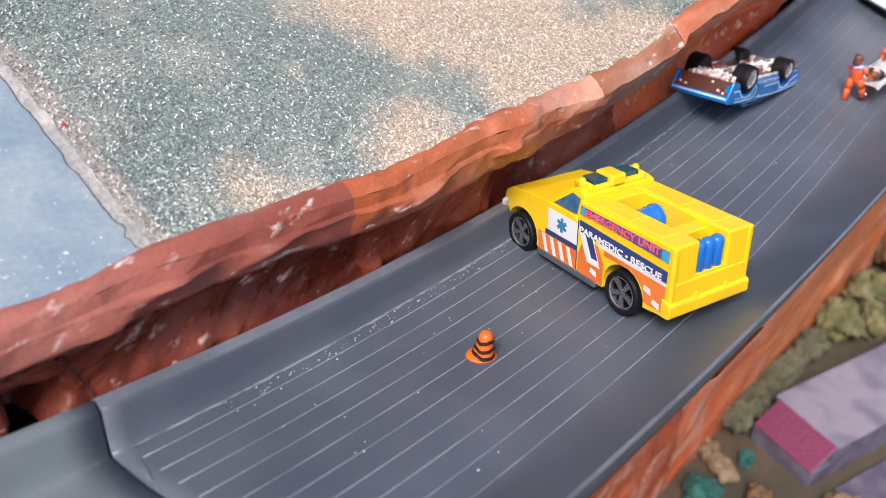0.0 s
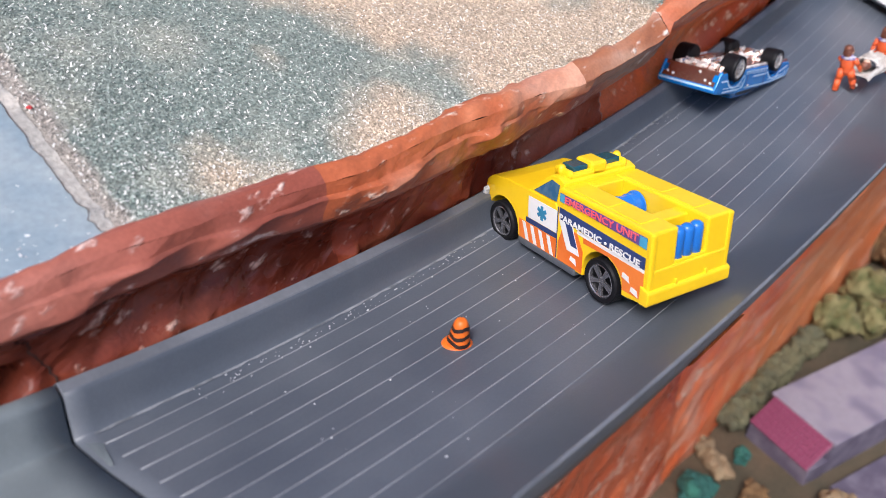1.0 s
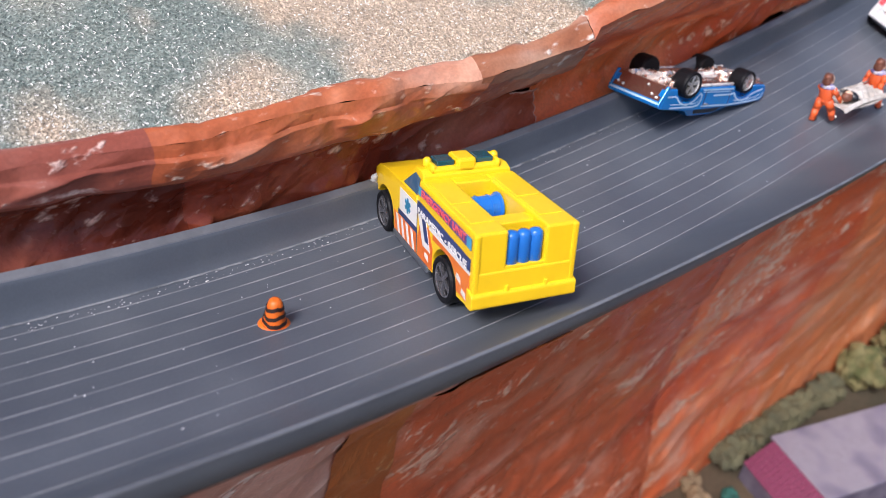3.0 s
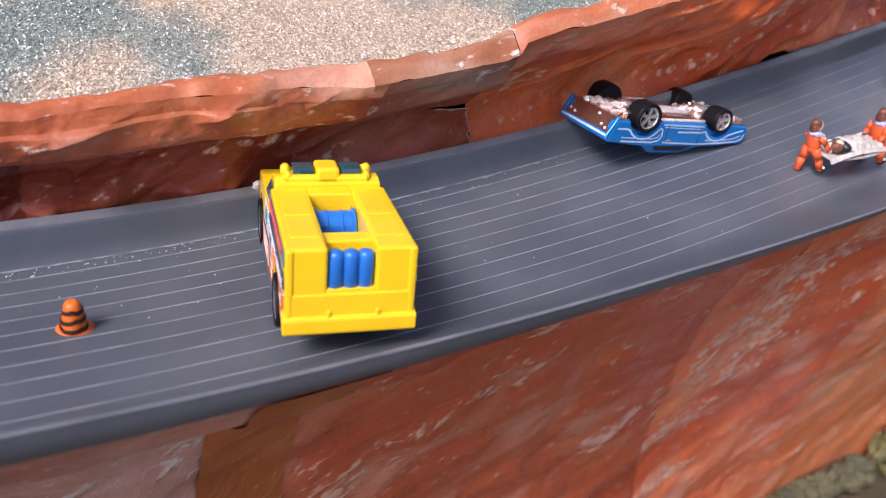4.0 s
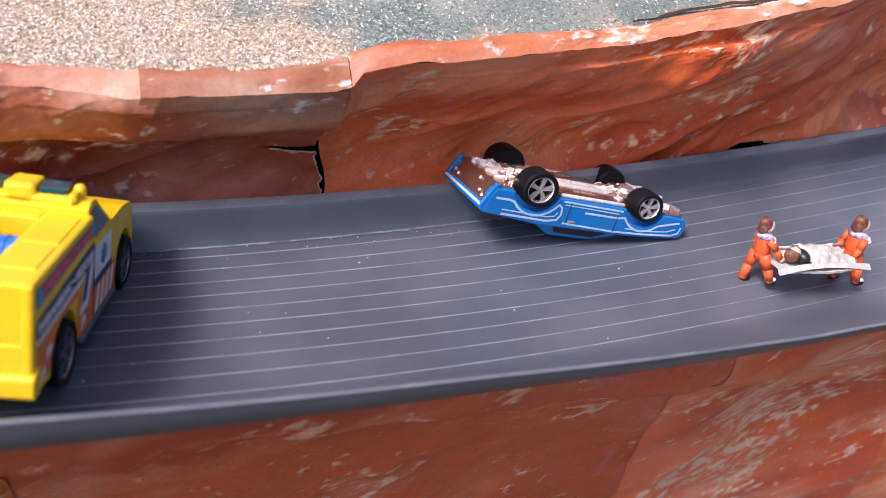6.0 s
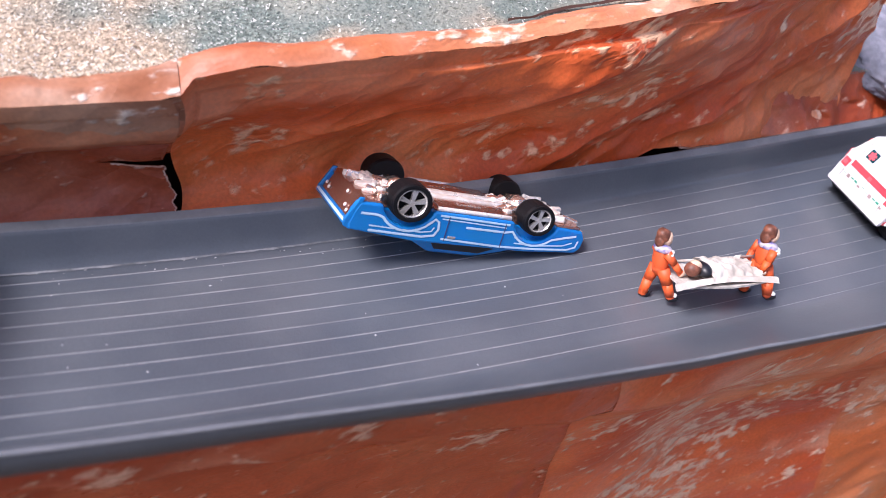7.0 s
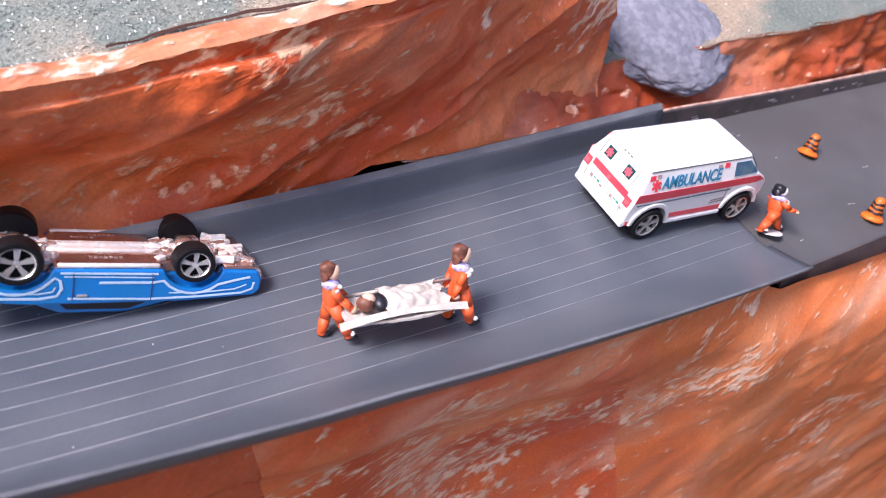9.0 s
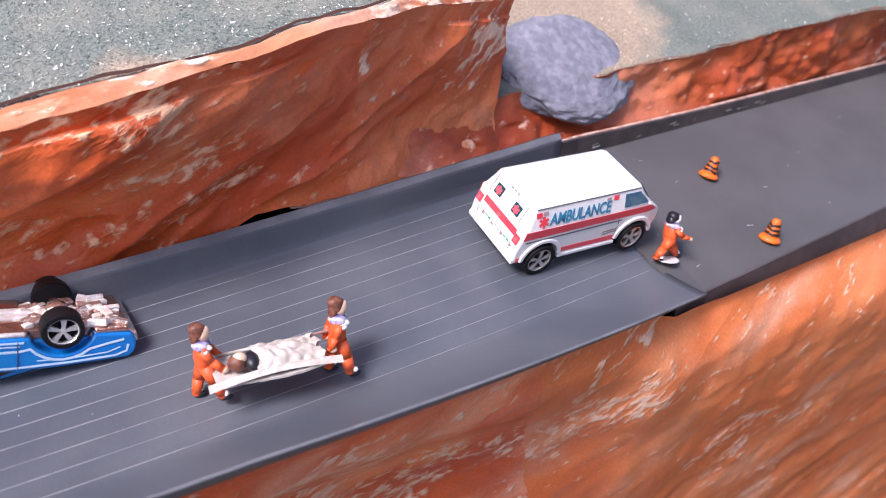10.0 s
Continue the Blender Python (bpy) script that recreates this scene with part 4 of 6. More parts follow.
M_RED_PRINT = material("red_print", (0.76, 0.055, 0.080), 0.4, grain=0.06, second=(0.80, 0.09, 0.11))
M_CYAN_PRINT = material("light_blue_print", (0.07, 0.33, 0.52), 0.4, grain=0.06)
M_ROSE_PRINT = material("rose_red_print", (0.80, 0.10, 0.13), 0.4, grain=0.06, second=(0.82, 0.16, 0.18))
M_BLUE_PRINT = material("blue_print", (0.035, 0.22, 0.38), 0.4, grain=0.08)
M_MARK = material("grey_brown_print", (0.40, 0.30, 0.30), 0.5, grain=0.15)
M_GREEN_PRINT = material("green_print", (0.03, 0.32, 0.22), 0.45, grain=0.1)
M_TYRE = material("black_tyre_plastic", (0.009, 0.009, 0.011), 0.5, grain=0.1, bump=0.05, spec=0.16)
M_RIM_DARK = material("dark_grey_rim", (0.33, 0.32, 0.34), 0.2, metal=0.8, grain=0.1)
M_RIM_CHROME = material("chrome_rim", (0.82, 0.80, 0.78), 0.22, metal=0.7, grain=0.1, second=(0.5, 0.45, 0.4))
M_CHASSIS = material("grey_chassis", (0.20, 0.22, 0.25), 0.35, metal=0.6, grain=0.1)
M_VAN = material("white_van_enamel", (0.84, 0.83, 0.84), 0.28, grain=0.015, second=(0.80, 0.79, 0.80), second_scale=50, bump=0.03, coat=0.3)
M_CAR = material("metallic_blue_enamel", (0.004, 0.205, 0.66), 0.2, metal=0.2, grain=0.05, scale=2500, bump=0.02, coat=0.6, second=(0.005, 0.21, 0.58))
M_STRIPE = material("pale_blue_pinstripe", (0.50, 0.72, 0.90), 0.35, grain=0.08)
M_SUIT = material("orange_figure_paint", (0.72, 0.11, 0.02), 0.5, grain=0.1, second=(0.62, 0.10, 0.03), second_scale=300)
M_SKIN = material("pale_figure_paint", (0.72, 0.50, 0.36), 0.55, grain=0.08)
M_HAIR = material("brown_figure_paint", (0.12, 0.042, 0.025), 0.5, grain=0.2, second=(0.24, 0.085, 0.05), second_scale=500)
M_BLACK = material("black_figure_paint", (0.014, 0.014, 0.02), 0.4, grain=0.1)
M_BADGE = material("blue_violet_figure_paint", (0.16, 0.14, 0.36), 0.5, grain=0.15, second=(0.58, 0.54, 0.58), second_scale=420)
M_CLOTH = material("white_stretcher_card", (0.58, 0.545, 0.50), 0.8, grain=0.1, second=(0.44, 0.39, 0.34), second_scale=260, bump=0.5, bump_scale=500)
M_CONE = material("orange_cone_paint", (0.75, 0.15, 0.01), 0.45, grain=0.08, bump=0.2)
M_CONE_BAND = material("dark_brown_cone_bands", (0.022, 0.010, 0.008), 0.5, grain=0.2)


def chrome_material(name, colour, other, dent):
    """Rosy vacuum chrome, dented all over."""
    mat = material(name, colour, 0.16, metal=0.86, grain=0.08, second=other, second_scale=60, bump=0.0)
    nodes, links = mat.node_tree.nodes, mat.node_tree.links
    tex, bump = nodes.new("ShaderNodeTexNoise"), nodes.new("ShaderNodeBump")
    coords = nodes.new("ShaderNodeTexCoord")
    tex.inputs["Scale"].default_value, tex.inputs["Detail"].default_value = 480, 3
    bump.inputs["Strength"].default_value, bump.inputs["Distance"].default_value = dent, 0.0007
    links.new(coords.outputs["Object"], tex.inputs["Vector"])
    links.new(tex.outputs["Fac"], bump.inputs["Height"])
    links.new(bump.outputs["Normal"], nodes["Principled BSDF"].inputs["Normal"])
    return mat


M_CHROME = chrome_material("rosy_chrome", (1.0, 0.93, 0.87), (0.80, 0.58, 0.47), 1.0)
# flat chrome, with the cliff's brown reflection put into the colour
M_CHROME_FLAT = chrome_material("chrome_with_painted_brown_reflection", (0.52, 0.31, 0.25), (0.40, 0.22, 0.18), 0.2)
# raised chrome, with the sky's white highlights put into the colour
M_SILVER_GLINT = material("silver_with_painted_highlight", (1.0, 0.95, 0.90), 0.28, metal=0.35, grain=0.06, second=(0.86, 0.74, 0.66), second_scale=200, bump=0.3, bump_scale=600)


# ---- parts that several toys share ----
def arc(cx, cz, r, a0, a1, n):
    return [(cx + r * math.cos(radians(a)), cz + r * math.sin(radians(a))) for a in steps(a0, a1, n)]


def add_wheel(parent, x, y, z, r, width, rim_mat, spokes=5, out=1):
    """A tyre with a spoked rim; out is the side, along y, on which the rim shows."""
    m = pose(x, y, z, -90 * out, 0, 0)
    prof = [(r * 0.60, -width / 2), (r * 0.93, -width / 2), (r, -width * 0.36), (r, width * 0.38), (r * 0.95, width / 2), (r * 0.78, width / 2), (r * 0.75, width * 0.42), (r * 0.75, width * 0.22)]
    tyre = part("wheel", tube(prof, 30), M_TYRE, parent, m=m, smooth=False)
    bm = tube([(r * 0.75, width * 0.12), (r * 0.75, width * 0.44), (r * 0.71, width * 0.47), (r * 0.66, width * 0.42), (r * 0.66, width * 0.02)], 30)
    tube([(r * 0.17, width * 0.1), (r * 0.17, width * 0.36), (r * 0.08, width * 0.40)], 12, bm)
    for i in range(spokes):
        for turn in (-0.13, 0.13):
            one = box(r * 0.12, -r * 0.062, width * 0.26, r * 0.69, r * 0.062, width * 0.40)
            for v in one.verts:
                if v.co.x > r * 0.4:
                    v.co.z += width * 0.03
            one.transform(Matrix.Rotation(2 * math.pi * i / spokes + 0.3 + turn * 0.9, 4, "Z"))
            temp = bpy.data.meshes.new("spoke")
            one.to_mesh(temp)
            one.free()
            bm.from_mesh(temp)
            bpy.data.meshes.remove(temp)
    part("hub_well", tube([(r * 0.655, width * 0.04), (r * 0.655, width * 0.22)], 24), M_TYRE, tyre, "dark recess behind the spokes", m=m)
    part("rim", bm, rim_mat, tyre, m=m)
    return tyre


def decal(name, corners, mat, parent, label="", thick=0.00012):
    """A thin printed patch: a flat outline with a little thickness along its normal."""
    pts = [Vector(c) for c in corners]
    n = (pts[1] - pts[0]).cross(pts[2] - pts[0]).normalized()
    bm = bmesh.new()
    a = [bm.verts.new(p) for p in pts]
    b = [bm.verts.new(p + n * thick) for p in pts]
    bm.faces.new(b)
    bm.faces.new(a[::-1])
    for i in range(len(a)):
        j = (i + 1) % len(a)
        bm.faces.new((a[i], a[j], b[j], b[i]))
    return part(name, bm, mat, parent, label)


def lettering(name, body, m, width, height, mat, parent, label="", shear=0.0):
    """Raised print in the built-in font, fitted to a width and a height, in the plane of m."""
    curve = bpy.data.curves.new(name, "FONT")
    curve.body, curve.extrude, curve.shear, curve.resolution_u, curve.offset = body, 0.01, shear, 3, 0.018
    ob = bpy.data.objects.new(name, curve)
    scene.collection.objects.link(ob)
    bpy.context.view_layer.update()
    mesh = bpy.data.meshes.new_from_object(ob.evaluated_get(bpy.context.evaluated_depsgraph_get()))
    bpy.data.objects.remove(ob)
    co = np.empty(len(mesh.vertices) * 3)
    mesh.vertices.foreach_get("co", co)
    co = co.reshape(-1, 3)
    lo, hi = co.min(0), co.max(0)
    bm = bmesh.new()
    bm.from_mesh(mesh)
    bpy.data.meshes.remove(mesh)
    for v in bm.verts:
        v.co = Vector(((v.co.x - lo[0]) / (hi[0] - lo[0]) * width, (v.co.y - lo[1]) / (hi[1] - lo[1]) * height, (v.co.z - lo[2]) * 0.008))
    return part(name, bm, mat, parent, label, m=m)


def star(cx, cy, r, arms=3, wide=0.26):
    """A six-armed medical star as bars crossing in the plane z = 0."""
    bm = bmesh.new()
    for i in range(arms):
        one = Matrix.Translation((cx, cy, 0)) @ Matrix.Rotation(math.pi * i / arms + math.pi / 2, 4, "Z") @ Matrix.Diagonal((2 * r, 2 * r * wide, 0.00012 + 0.00002 * i, 1))
        bmesh.ops.create_cube(bm, size=1, matrix=one)
    return bm


# ---- the yellow rescue truck ----
def rescue_truck(m):
    t = thing("toy_truck", m, "yellow plastic toy rescue truck with printed sides, standing askew", "toy truck")
    w = 0.0145
    rx, fx, rad = 0.0180, 0.0656, 0.0066
    low = [(0.0016, 0.0), (0.0016, 0.0100), (0.0377, 0.0118), (0.0395, 0.0150), (0.0520, 0.0150), (0.0640, 0.0146), (0.0715, 0.0134), (0.0748, 0.0112), (0.0760, 0.0060), (0.0755, 0.0010), (0.0742, -0.0012)]
    low += arc(fx, -0.0003, 0.0083, -8, 188, 13) + [(0.0566, -0.0024), (0.0272, -0.0024)] + arc(rx, -0.0003, 0.0082, -14, 184, 13)
    bm = prism(low, 2 * w)
    for v in bm.verts:
        if v.co.x > 0.052:
            v.co.y *= 1 - 0.9 * (v.co.x - 0.052) * (1 if v.co.z > 0.005 else 0.4)
    body = part("body", bm, M_YELLOW, t, bevel=0.0010)
    # the box on the back, round an open well and a pocket
    for y0, y1 in ((0.0053, w - 0.0001), (-w + 0.0001, -0.0053)):
        part("box_side", box(0.0008, y0, 0.0080, 0.0378, y1, 0.0206), M_YELLOW, t, bevel=0.0007)
    part("box_front", box(0.0332, -0.0055, 0.0080, 0.0377, 0.0055, 0.0205), M_YELLOW, t, bevel=0.0005)
    part("box_ridge", box(0.0080, -0.0055, 0.0080, 0.0130, 0.0055, 0.0192), M_YELLOW, t, bevel=0.0005)
    part("tail_panel", box(0.0009, -0.0056, 0.0010, 0.0080, 0.0056, 0.0108), M_YELLOW, t, bevel=0.0003)
    part("tail_plate", box(0.0005, -0.0142, 0.0012, 0.0030, 0.0142, 0.0100), M_YELLOW, t, bevel=0.0006)
    for y in (-1, 1):
        for x0, x1 in ((0.0070, 0.0180), (0.0195, 0.0340)):
            part("roof_panel", box(x0, y * 0.0063, 0.0204, x1, y * 0.0128, 0.02085), M_YELLOW, t, bevel=0.0002)
        part("rear_pillar", box(0.0004, y * 0.0126, 0.0040, 0.0022, y * 0.0145, 0.0205), M_YELLOW, t, bevel=0.0006)
    bumper = prism([(0.0002, 0.0), (-0.0004, 0.0006), (-0.0004, 0.0038), (0.0000, 0.0044), (0.0030, 0.0054), (0.0030, 0.0)], 0.0300)
    part("bumper", bumper, M_YELLOW, t, "yellow rear step bumper", bevel=0.0006)
    for y in (-0.0060, 0.0050):
        part("step_lug", box(-0.0001, y - 0.0006, 0.0040, 0.0010, y + 0.0004, 0.0058), M_YELLOW, t, bevel=0.0003)
    # the cab: pillars and roof, glass within
    cab = [(0.0372, 0.0118), (0.0372, 0.0216), (0.0400, 0.0226), (0.0432, 0.0224), (0.0526, 0.0152), (0.0526, 0.0146)]
    bm = loft([[(x, s * (w - 0.0004 - 0.11 * max(z - 0.0148, 0)), z) for x, z in cab] for s in (1, -1)])
    part("cab", bm, M_YELLOW, t, bevel=0.0006)
    for s in (1, -1):
        pts = [(0.0392, 0.0156), (0.0388, 0.0206), (0.0424, 0.0212), (0.0500, 0.0156)]
        pts = [(x, s * (w - 0.00025 - 0.11 * (z - 0.0148)), z) for x, z in pts]
        decal("side_window", pts[::s], M_BLUE_GLASS, t, "clear blue side window", 0.00018)
    decal("windscreen", [(0.0518, y, 0.01585) for y in (0.0112, -0.0112)] + [(0.0440, y, 0.0220) for y in (-0.0105, 0.0105)], M_TEAL_GLASS, t, "smoked teal windscreen", 0.0003)
    # the beacon bar over the cab
    bm = bmesh.new()
    for y0, y1, z in ((-0.0108, -0.0090, 0.0243), (0.0090, 0.0108, 0.0243), (-0.0030, 0.0030, 0.0254), (-0.0108, 0.0108, 0.0235)):
        box(0.0380, y0, 0.0195, 0.0456, y1, z, bm)
    part("beacon_bar", bm, M_YELLOW, t, bevel=0.0009)
    for y in (-0.0060, 0.0060):
        part("beacon_lens", box(0.0392, y - 0.0026, 0.0232, 0.0446, y + 0.0026, 0.0249), M_TEAL_GLASS, t, "dark teal beacon lens", bevel=0.0003)
    for y in (-0.0126, 0.0126):
        part("horn", tube([(0.0009, 0), (0.0013, 0.0010), (0.0012, 0.0024), (0.0006, 0.0030)], 14), M_YELLOW, t, m=pose(0.0425, y * 0.82, 0.0222), smooth=True)
    # blue load in the well and in the pocket
    for y in (-0.0031, 0.0, 0.0031):
        part("gas_bottle", tube([(0.0014, 0.0), (0.0017, 0.0004), (0.0017, 0.0104), (0.0015, 0.0116), (0.0010, 0.0122), (0.0004, 0.0124)], 16), M_BLUE_PART, t, "blue gas bottle in the tail pocket", m=pose(0.0030, y * 1.08, 0.0096) @ Matrix.Diagonal((1.1, 1.15, 0.78, 1)), smooth=True)
    reel = tube([(0.0036, -0.0052), (0.0042, -0.0049), (0.0042, -0.0044), (0.0035, -0.0041), (0.0035, -0.0020), (0.0038, -0.0018), (0.0035, -0.0016), (0.0035, 0.0016), (0.0038, 0.0018), (0.0035, 0.0020), (0.0035, 0.0041), (0.0042, 0.0044), (0.0042, 0.0049), (0.0036, 0.0052)], 20)
    part("hose_reel", reel, M_BLUE_PART, t, "blue hose reel in the roof well", m=pose(0.0270, 0, 0.0148, 90, 0, 0), smooth=False)
    part("well_floor", box(0.0125, -0.0054, 0.0118, 0.0336, 0.0054, 0.0132), M_BLUE_PART, t)
    chassis = prism([(0.009, -0.0030), (0.009, 0.0008), (0.0745, 0.0008), (0.0745, -0.0030)], 0.0240)
    part("chassis", chassis, M_CHASSIS, t, "grey metal-look chassis", bevel=0.0004)
    for s in (1, -1):
        part("running_board", box(0.0290, s * 0.0120, -0.0040, 0.0565, s * 0.0150, -0.0018), M_CHASSIS, t, bevel=0.0005)
    for x in (rx, fx):
        for s in (1, -1):
            add_wheel(t, x, s * 0.0126, -0.0003, rad, 0.0050, M_RIM_DARK, 5, s)
    # printed sides
    for s in (1, -1):
        y = s * (w + 0.00003)

        def flat(*xz):
            return [(x, y, z) for x, z in xz][::-s]

        decal("print", flat((0.0022, 0.0158), (0.0372, 0.0172), (0.0372, 0.0192), (0.0022, 0.0190)), M_PURPLE, t, "violet printed band")
        decal("print", flat((0.0022, 0.0158), (0.0048, 0.0160), (0.0048, 0.0189), (0.0022, 0.0189)), M_CYAN_PRINT, t, thick=0.0002)
        decal("print", flat((0.0352, 0.0166), (0.0372, 0.0167), (0.0372, 0.0191), (0.0352, 0.0191)), M_CYAN_PRINT, t, thick=0.0002)
        decal("print", flat((0.0022, 0.0100), (0.0372, 0.0112), (0.0372, 0.0148), (0.0022, 0.0134)), M_NAVY, t, "navy printed wedge")
        decal("print", flat((0.0022, 0.0090), (0.0290, 0.0096), (0.0290, 0.0106), (0.0022, 0.0100)), M_WHITE_PRINT, t)
        decal("print", flat((0.0022, 0.0010), (0.0096, 0.0010), (0.0100, 0.0040), (0.0118, 0.0062), (0.0150, 0.0080), (0.0262, 0.0078), (0.0262, 0.0094), (0.0022, 0.0090)), M_ORANGE_PRINT, t, "orange printed panel")
        decal("print", flat((0.0262, -0.0018), (0.0372, -0.0018), (0.0372, 0.0040), (0.0350, 0.0100), (0.0290, 0.0096), (0.0262, 0.0050)), M_ORANGE_PRINT, t)
        decal("print", flat((0.0275, 0.0030), (0.0330, 0.0030), (0.0372, 0.0112), (0.0310, 0.0108)), M_WHITE_PRINT, t, thick=0.0002)
        decal("print", flat((0.0285, 0.0050), (0.0312, 0.0050), (0.0360, 0.0148), (0.0330, 0.0146)), M_NAVY, t, thick=0.00028)
        decal("print", flat((0.0382, 0.0062), (0.0520, 0.0062), (0.0520, 0.0132), (0.0382, 0.0132)), M_WHITE_PRINT, t, "white printed door with a blue star")
        decal("print", flat((0.0382, 0.0044), (0.0530, 0.0044), (0.0530, 0.0060), (0.0382, 0.0060)), M_NAVY, t)
        decal("print", flat((0.0382, -0.0018), (0.0562, -0.0018), (0.0566, 0.0042), (0.0382, 0.0042)), M_ORANGE_PRINT, t)
        for i in range(4):
            x = 0.0392 + 0.0040 * i
            decal("print", flat((x, -0.0016), (x + 0.0016, -0.0016), (x + 0.0036, 0.0040), (x + 0.0020, 0.0040)), M_WHITE_PRINT, t, thick=0.0002)
        for x, z in ((0.0050, 0.0020), (0.0300, 0.0004), (0.0085, 0.0048)):
            decal("print", flat((x - 0.0014, z - 0.0008), (x + 0.0016, z), (x + 0.0012, z + 0.0014), (x - 0.0010, z + 0.0010)), M_WHITE_PRINT, t, thick=0.0002)
        face = Matrix(((-s, 0, 0, 0), (0, 0, s, 0), (0, 1, 0, 0), (0, 0, 0, 1)))
        edge = 0.0348 if s > 0 else 0.0052
        lettering("lettering", "EMERGENCY UNIT", Matrix.Translation((edge, y + s * 0.0002, 0.0168)) @ face, 0.0296, 0.0021, M_ROSE_PRINT, t, "red printed words")
        lettering("lettering", "PARAMEDIC • RESCUE", Matrix.Translation((0.0368 if s > 0 else 0.0024, y + s * 0.0003, 0.0112)) @ face @ Matrix.Rotation(-s * 0.028, 4, "Z"), 0.0330, 0.0019, M_WHITE_PRINT, t, "white printed words")
        part("print", star(0, 0, 0.0023), M_BLUE_PRINT, t, "blue six-armed star", m=Matrix.Translation((0.0452, y + s * 0.0002, 0.0098)) @ face)
        part("door_seam", box(0.0378, y - 0.0001, -0.0016, 0.0381, y + 0.0001, 0.0146), M_NAVY, t)
    return t


TRUCK = Matrix.Translation((-0.1499, -0.0374, 0.0170)) @ Euler((radians(1.5), radians(9.4), radians(74.3))).to_matrix().to_4x4()
rescue_truck(TRUCK)


# ---- the white ambulance ----
def ambulance(m):
    t = thing("toy_van", m, "white toy ambulance van with red stripes, parked on the track", "toy van")
    w = 0.0139
    rx, fx, wz, rad = 0.0107, 0.0515, 0.0043, 0.0062
    belt, gutter, hg = 0.0178, 0.0246, 0.0113
    low = [(0.0, 0.0046), (-0.0003, 0.0062), (0.0002, 0.0110), (0.0016, 0.0150), (0.0020, belt), (0.0556, belt + 0.0002), (0.0600, 0.0156), (0.0622, 0.0136), (0.0624, 0.0090), (0.0612, 0.0058), (0.0600, 0.0050)]
    low += arc(fx, wz + 0.0002, 0.0074, 6, 176, 13) + [(0.0436, 0.0040), (0.0186, 0.0040)] + arc(rx, wz + 0.0002, 0.0074, 4, 172, 13)
    bm = prism(low, 2 * w)
    for v in bm.verts:
        if v.co.x > 0.056:
            v.co.y *= 1 - 9.0 * (v.co.x - 0.056)
    part("body", bm, M_VAN, t, bevel=0.0006)
    rings = []
    for z, x0, x1, hw, c in ((belt - 0.002, 0.0024, 0.0570, w - 0.0002, 0.0010), (belt, 0.0021, 0.0556, w - 0.0002, 0.0010), (gutter, 0.0050, 0.0512, hg, 0.0012), (gutter + 0.0006, 0.0058, 0.0502, hg - 0.0010, 0.0018), (gutter + 0.0012, 0.0085, 0.0470, hg - 0.0034, 0.0024), (gutter + 0.0014, 0.0140, 0.0420, hg - 0.0065, 0.0024)):
        rings.append([(x0 + c, -hw, z), (x1 - c, -hw, z), (x1, -hw + c, z), (x1, hw - c, z), (x1 - c, hw, z), (x0 + c, hw, z), (x0, hw - c, z), (x0, -hw + c, z)])
    part("upper_body", loft(rings), M_VAN, t, "white upper body and roof", bevel=0.0004)

    def side(s, x, z, out=0.00006):
        """A place on the side wall, which leans in above the belt."""
        hw = lerp_table(z, (0.0030, belt, gutter), (w, w - 0.00005, hg))
        if x > 0.056:
            hw *= 1 - 9.0 * (x - 0.056)
        return (x, s * (hw + out), z)

    lean = math.atan2(w - hg, gutter - belt)
    for s in (1, -1):
        def flat(*xz, out=0.00006):
            return [side(s, x, z, out) for x, z in xz][::-s]

        decal("gutter", flat((0.0058, gutter - 0.00035), (0.0500, gutter - 0.00035), (0.0500, gutter), (0.0058, gutter)), M_CHASSIS, t, "grey line under the roof")
        decal("stripe", flat((0.0016, 0.0142), (0.0558, 0.0146), (0.0558, 0.0175), (0.0022, 0.0175)), M_RED_PRINT, t, "wide red side stripe")
        decal("stripe", flat((0.0560, 0.0146), (0.0596, 0.0150), (0.0560, 0.0175)), M_RED_PRINT, t)
        decal("stripe", flat((0.0186, 0.0052), (0.0430, 0.0048), (0.0430, 0.0069), (0.0186, 0.0072)), M_RED_PRINT, t, "narrow red sill stripe")
        decal("stripe", flat((0.0010, 0.0052), (0.0034, 0.0052), (0.0026, 0.0068), (0.0008, 0.0068)), M_RED_PRINT, t)
        decal("moulding", flat((0.0030, 0.0128), (0.0440, 0.0132), (0.0440, 0.0136), (0.0030, 0.0132)), M_CHASSIS, t, "grey moulded line below the stripe", 0.0002)
        decal("side_window", flat((0.0432, 0.0187), (0.0542, 0.0189), (0.0500, 0.0233), (0.0432, 0.0233), out=0.0001), M_BLUE_GLASS, t, "dark blue side window", 0.0002)
        for x0, z0 in ((0.0056, 0.0217), (0.0380, 0.0221)):
            decal("print", flat((x0, z0), (x0 + 0.0022, z0), (x0 + 0.0022, z0 + 0.0016), (x0, z0 + 0.0016)), M_RED_PRINT, t)
        for x0 in (0.0084, 0.0350):
            decal("print", flat((x0, 0.0222), (x0 + 0.0018, 0.0222), (x0 + 0.0018, 0.0234), (x0, 0.0234)), M_MARK, t)
        for z0 in (0.0082, 0.0092):
            decal("print", flat((0.0368, z0), (0.0432, z0 + 0.0003), (0.0432, z0 + 0.0009), (0.0368, z0 + 0.0005)), M_MARK, t)
        face = Matrix(((s * -1, 0, 0, 0), (0, 0, s, 0), (0, 1, 0, 0), (0, 0, 0, 1)))
        start = Vector(side(s, 0.0108 if s < 0 else 0.0374, 0.0185, 0.0001))
        tilt = Matrix.Translation(start) @ Matrix.Rotation(s * lean, 4, "X") @ face
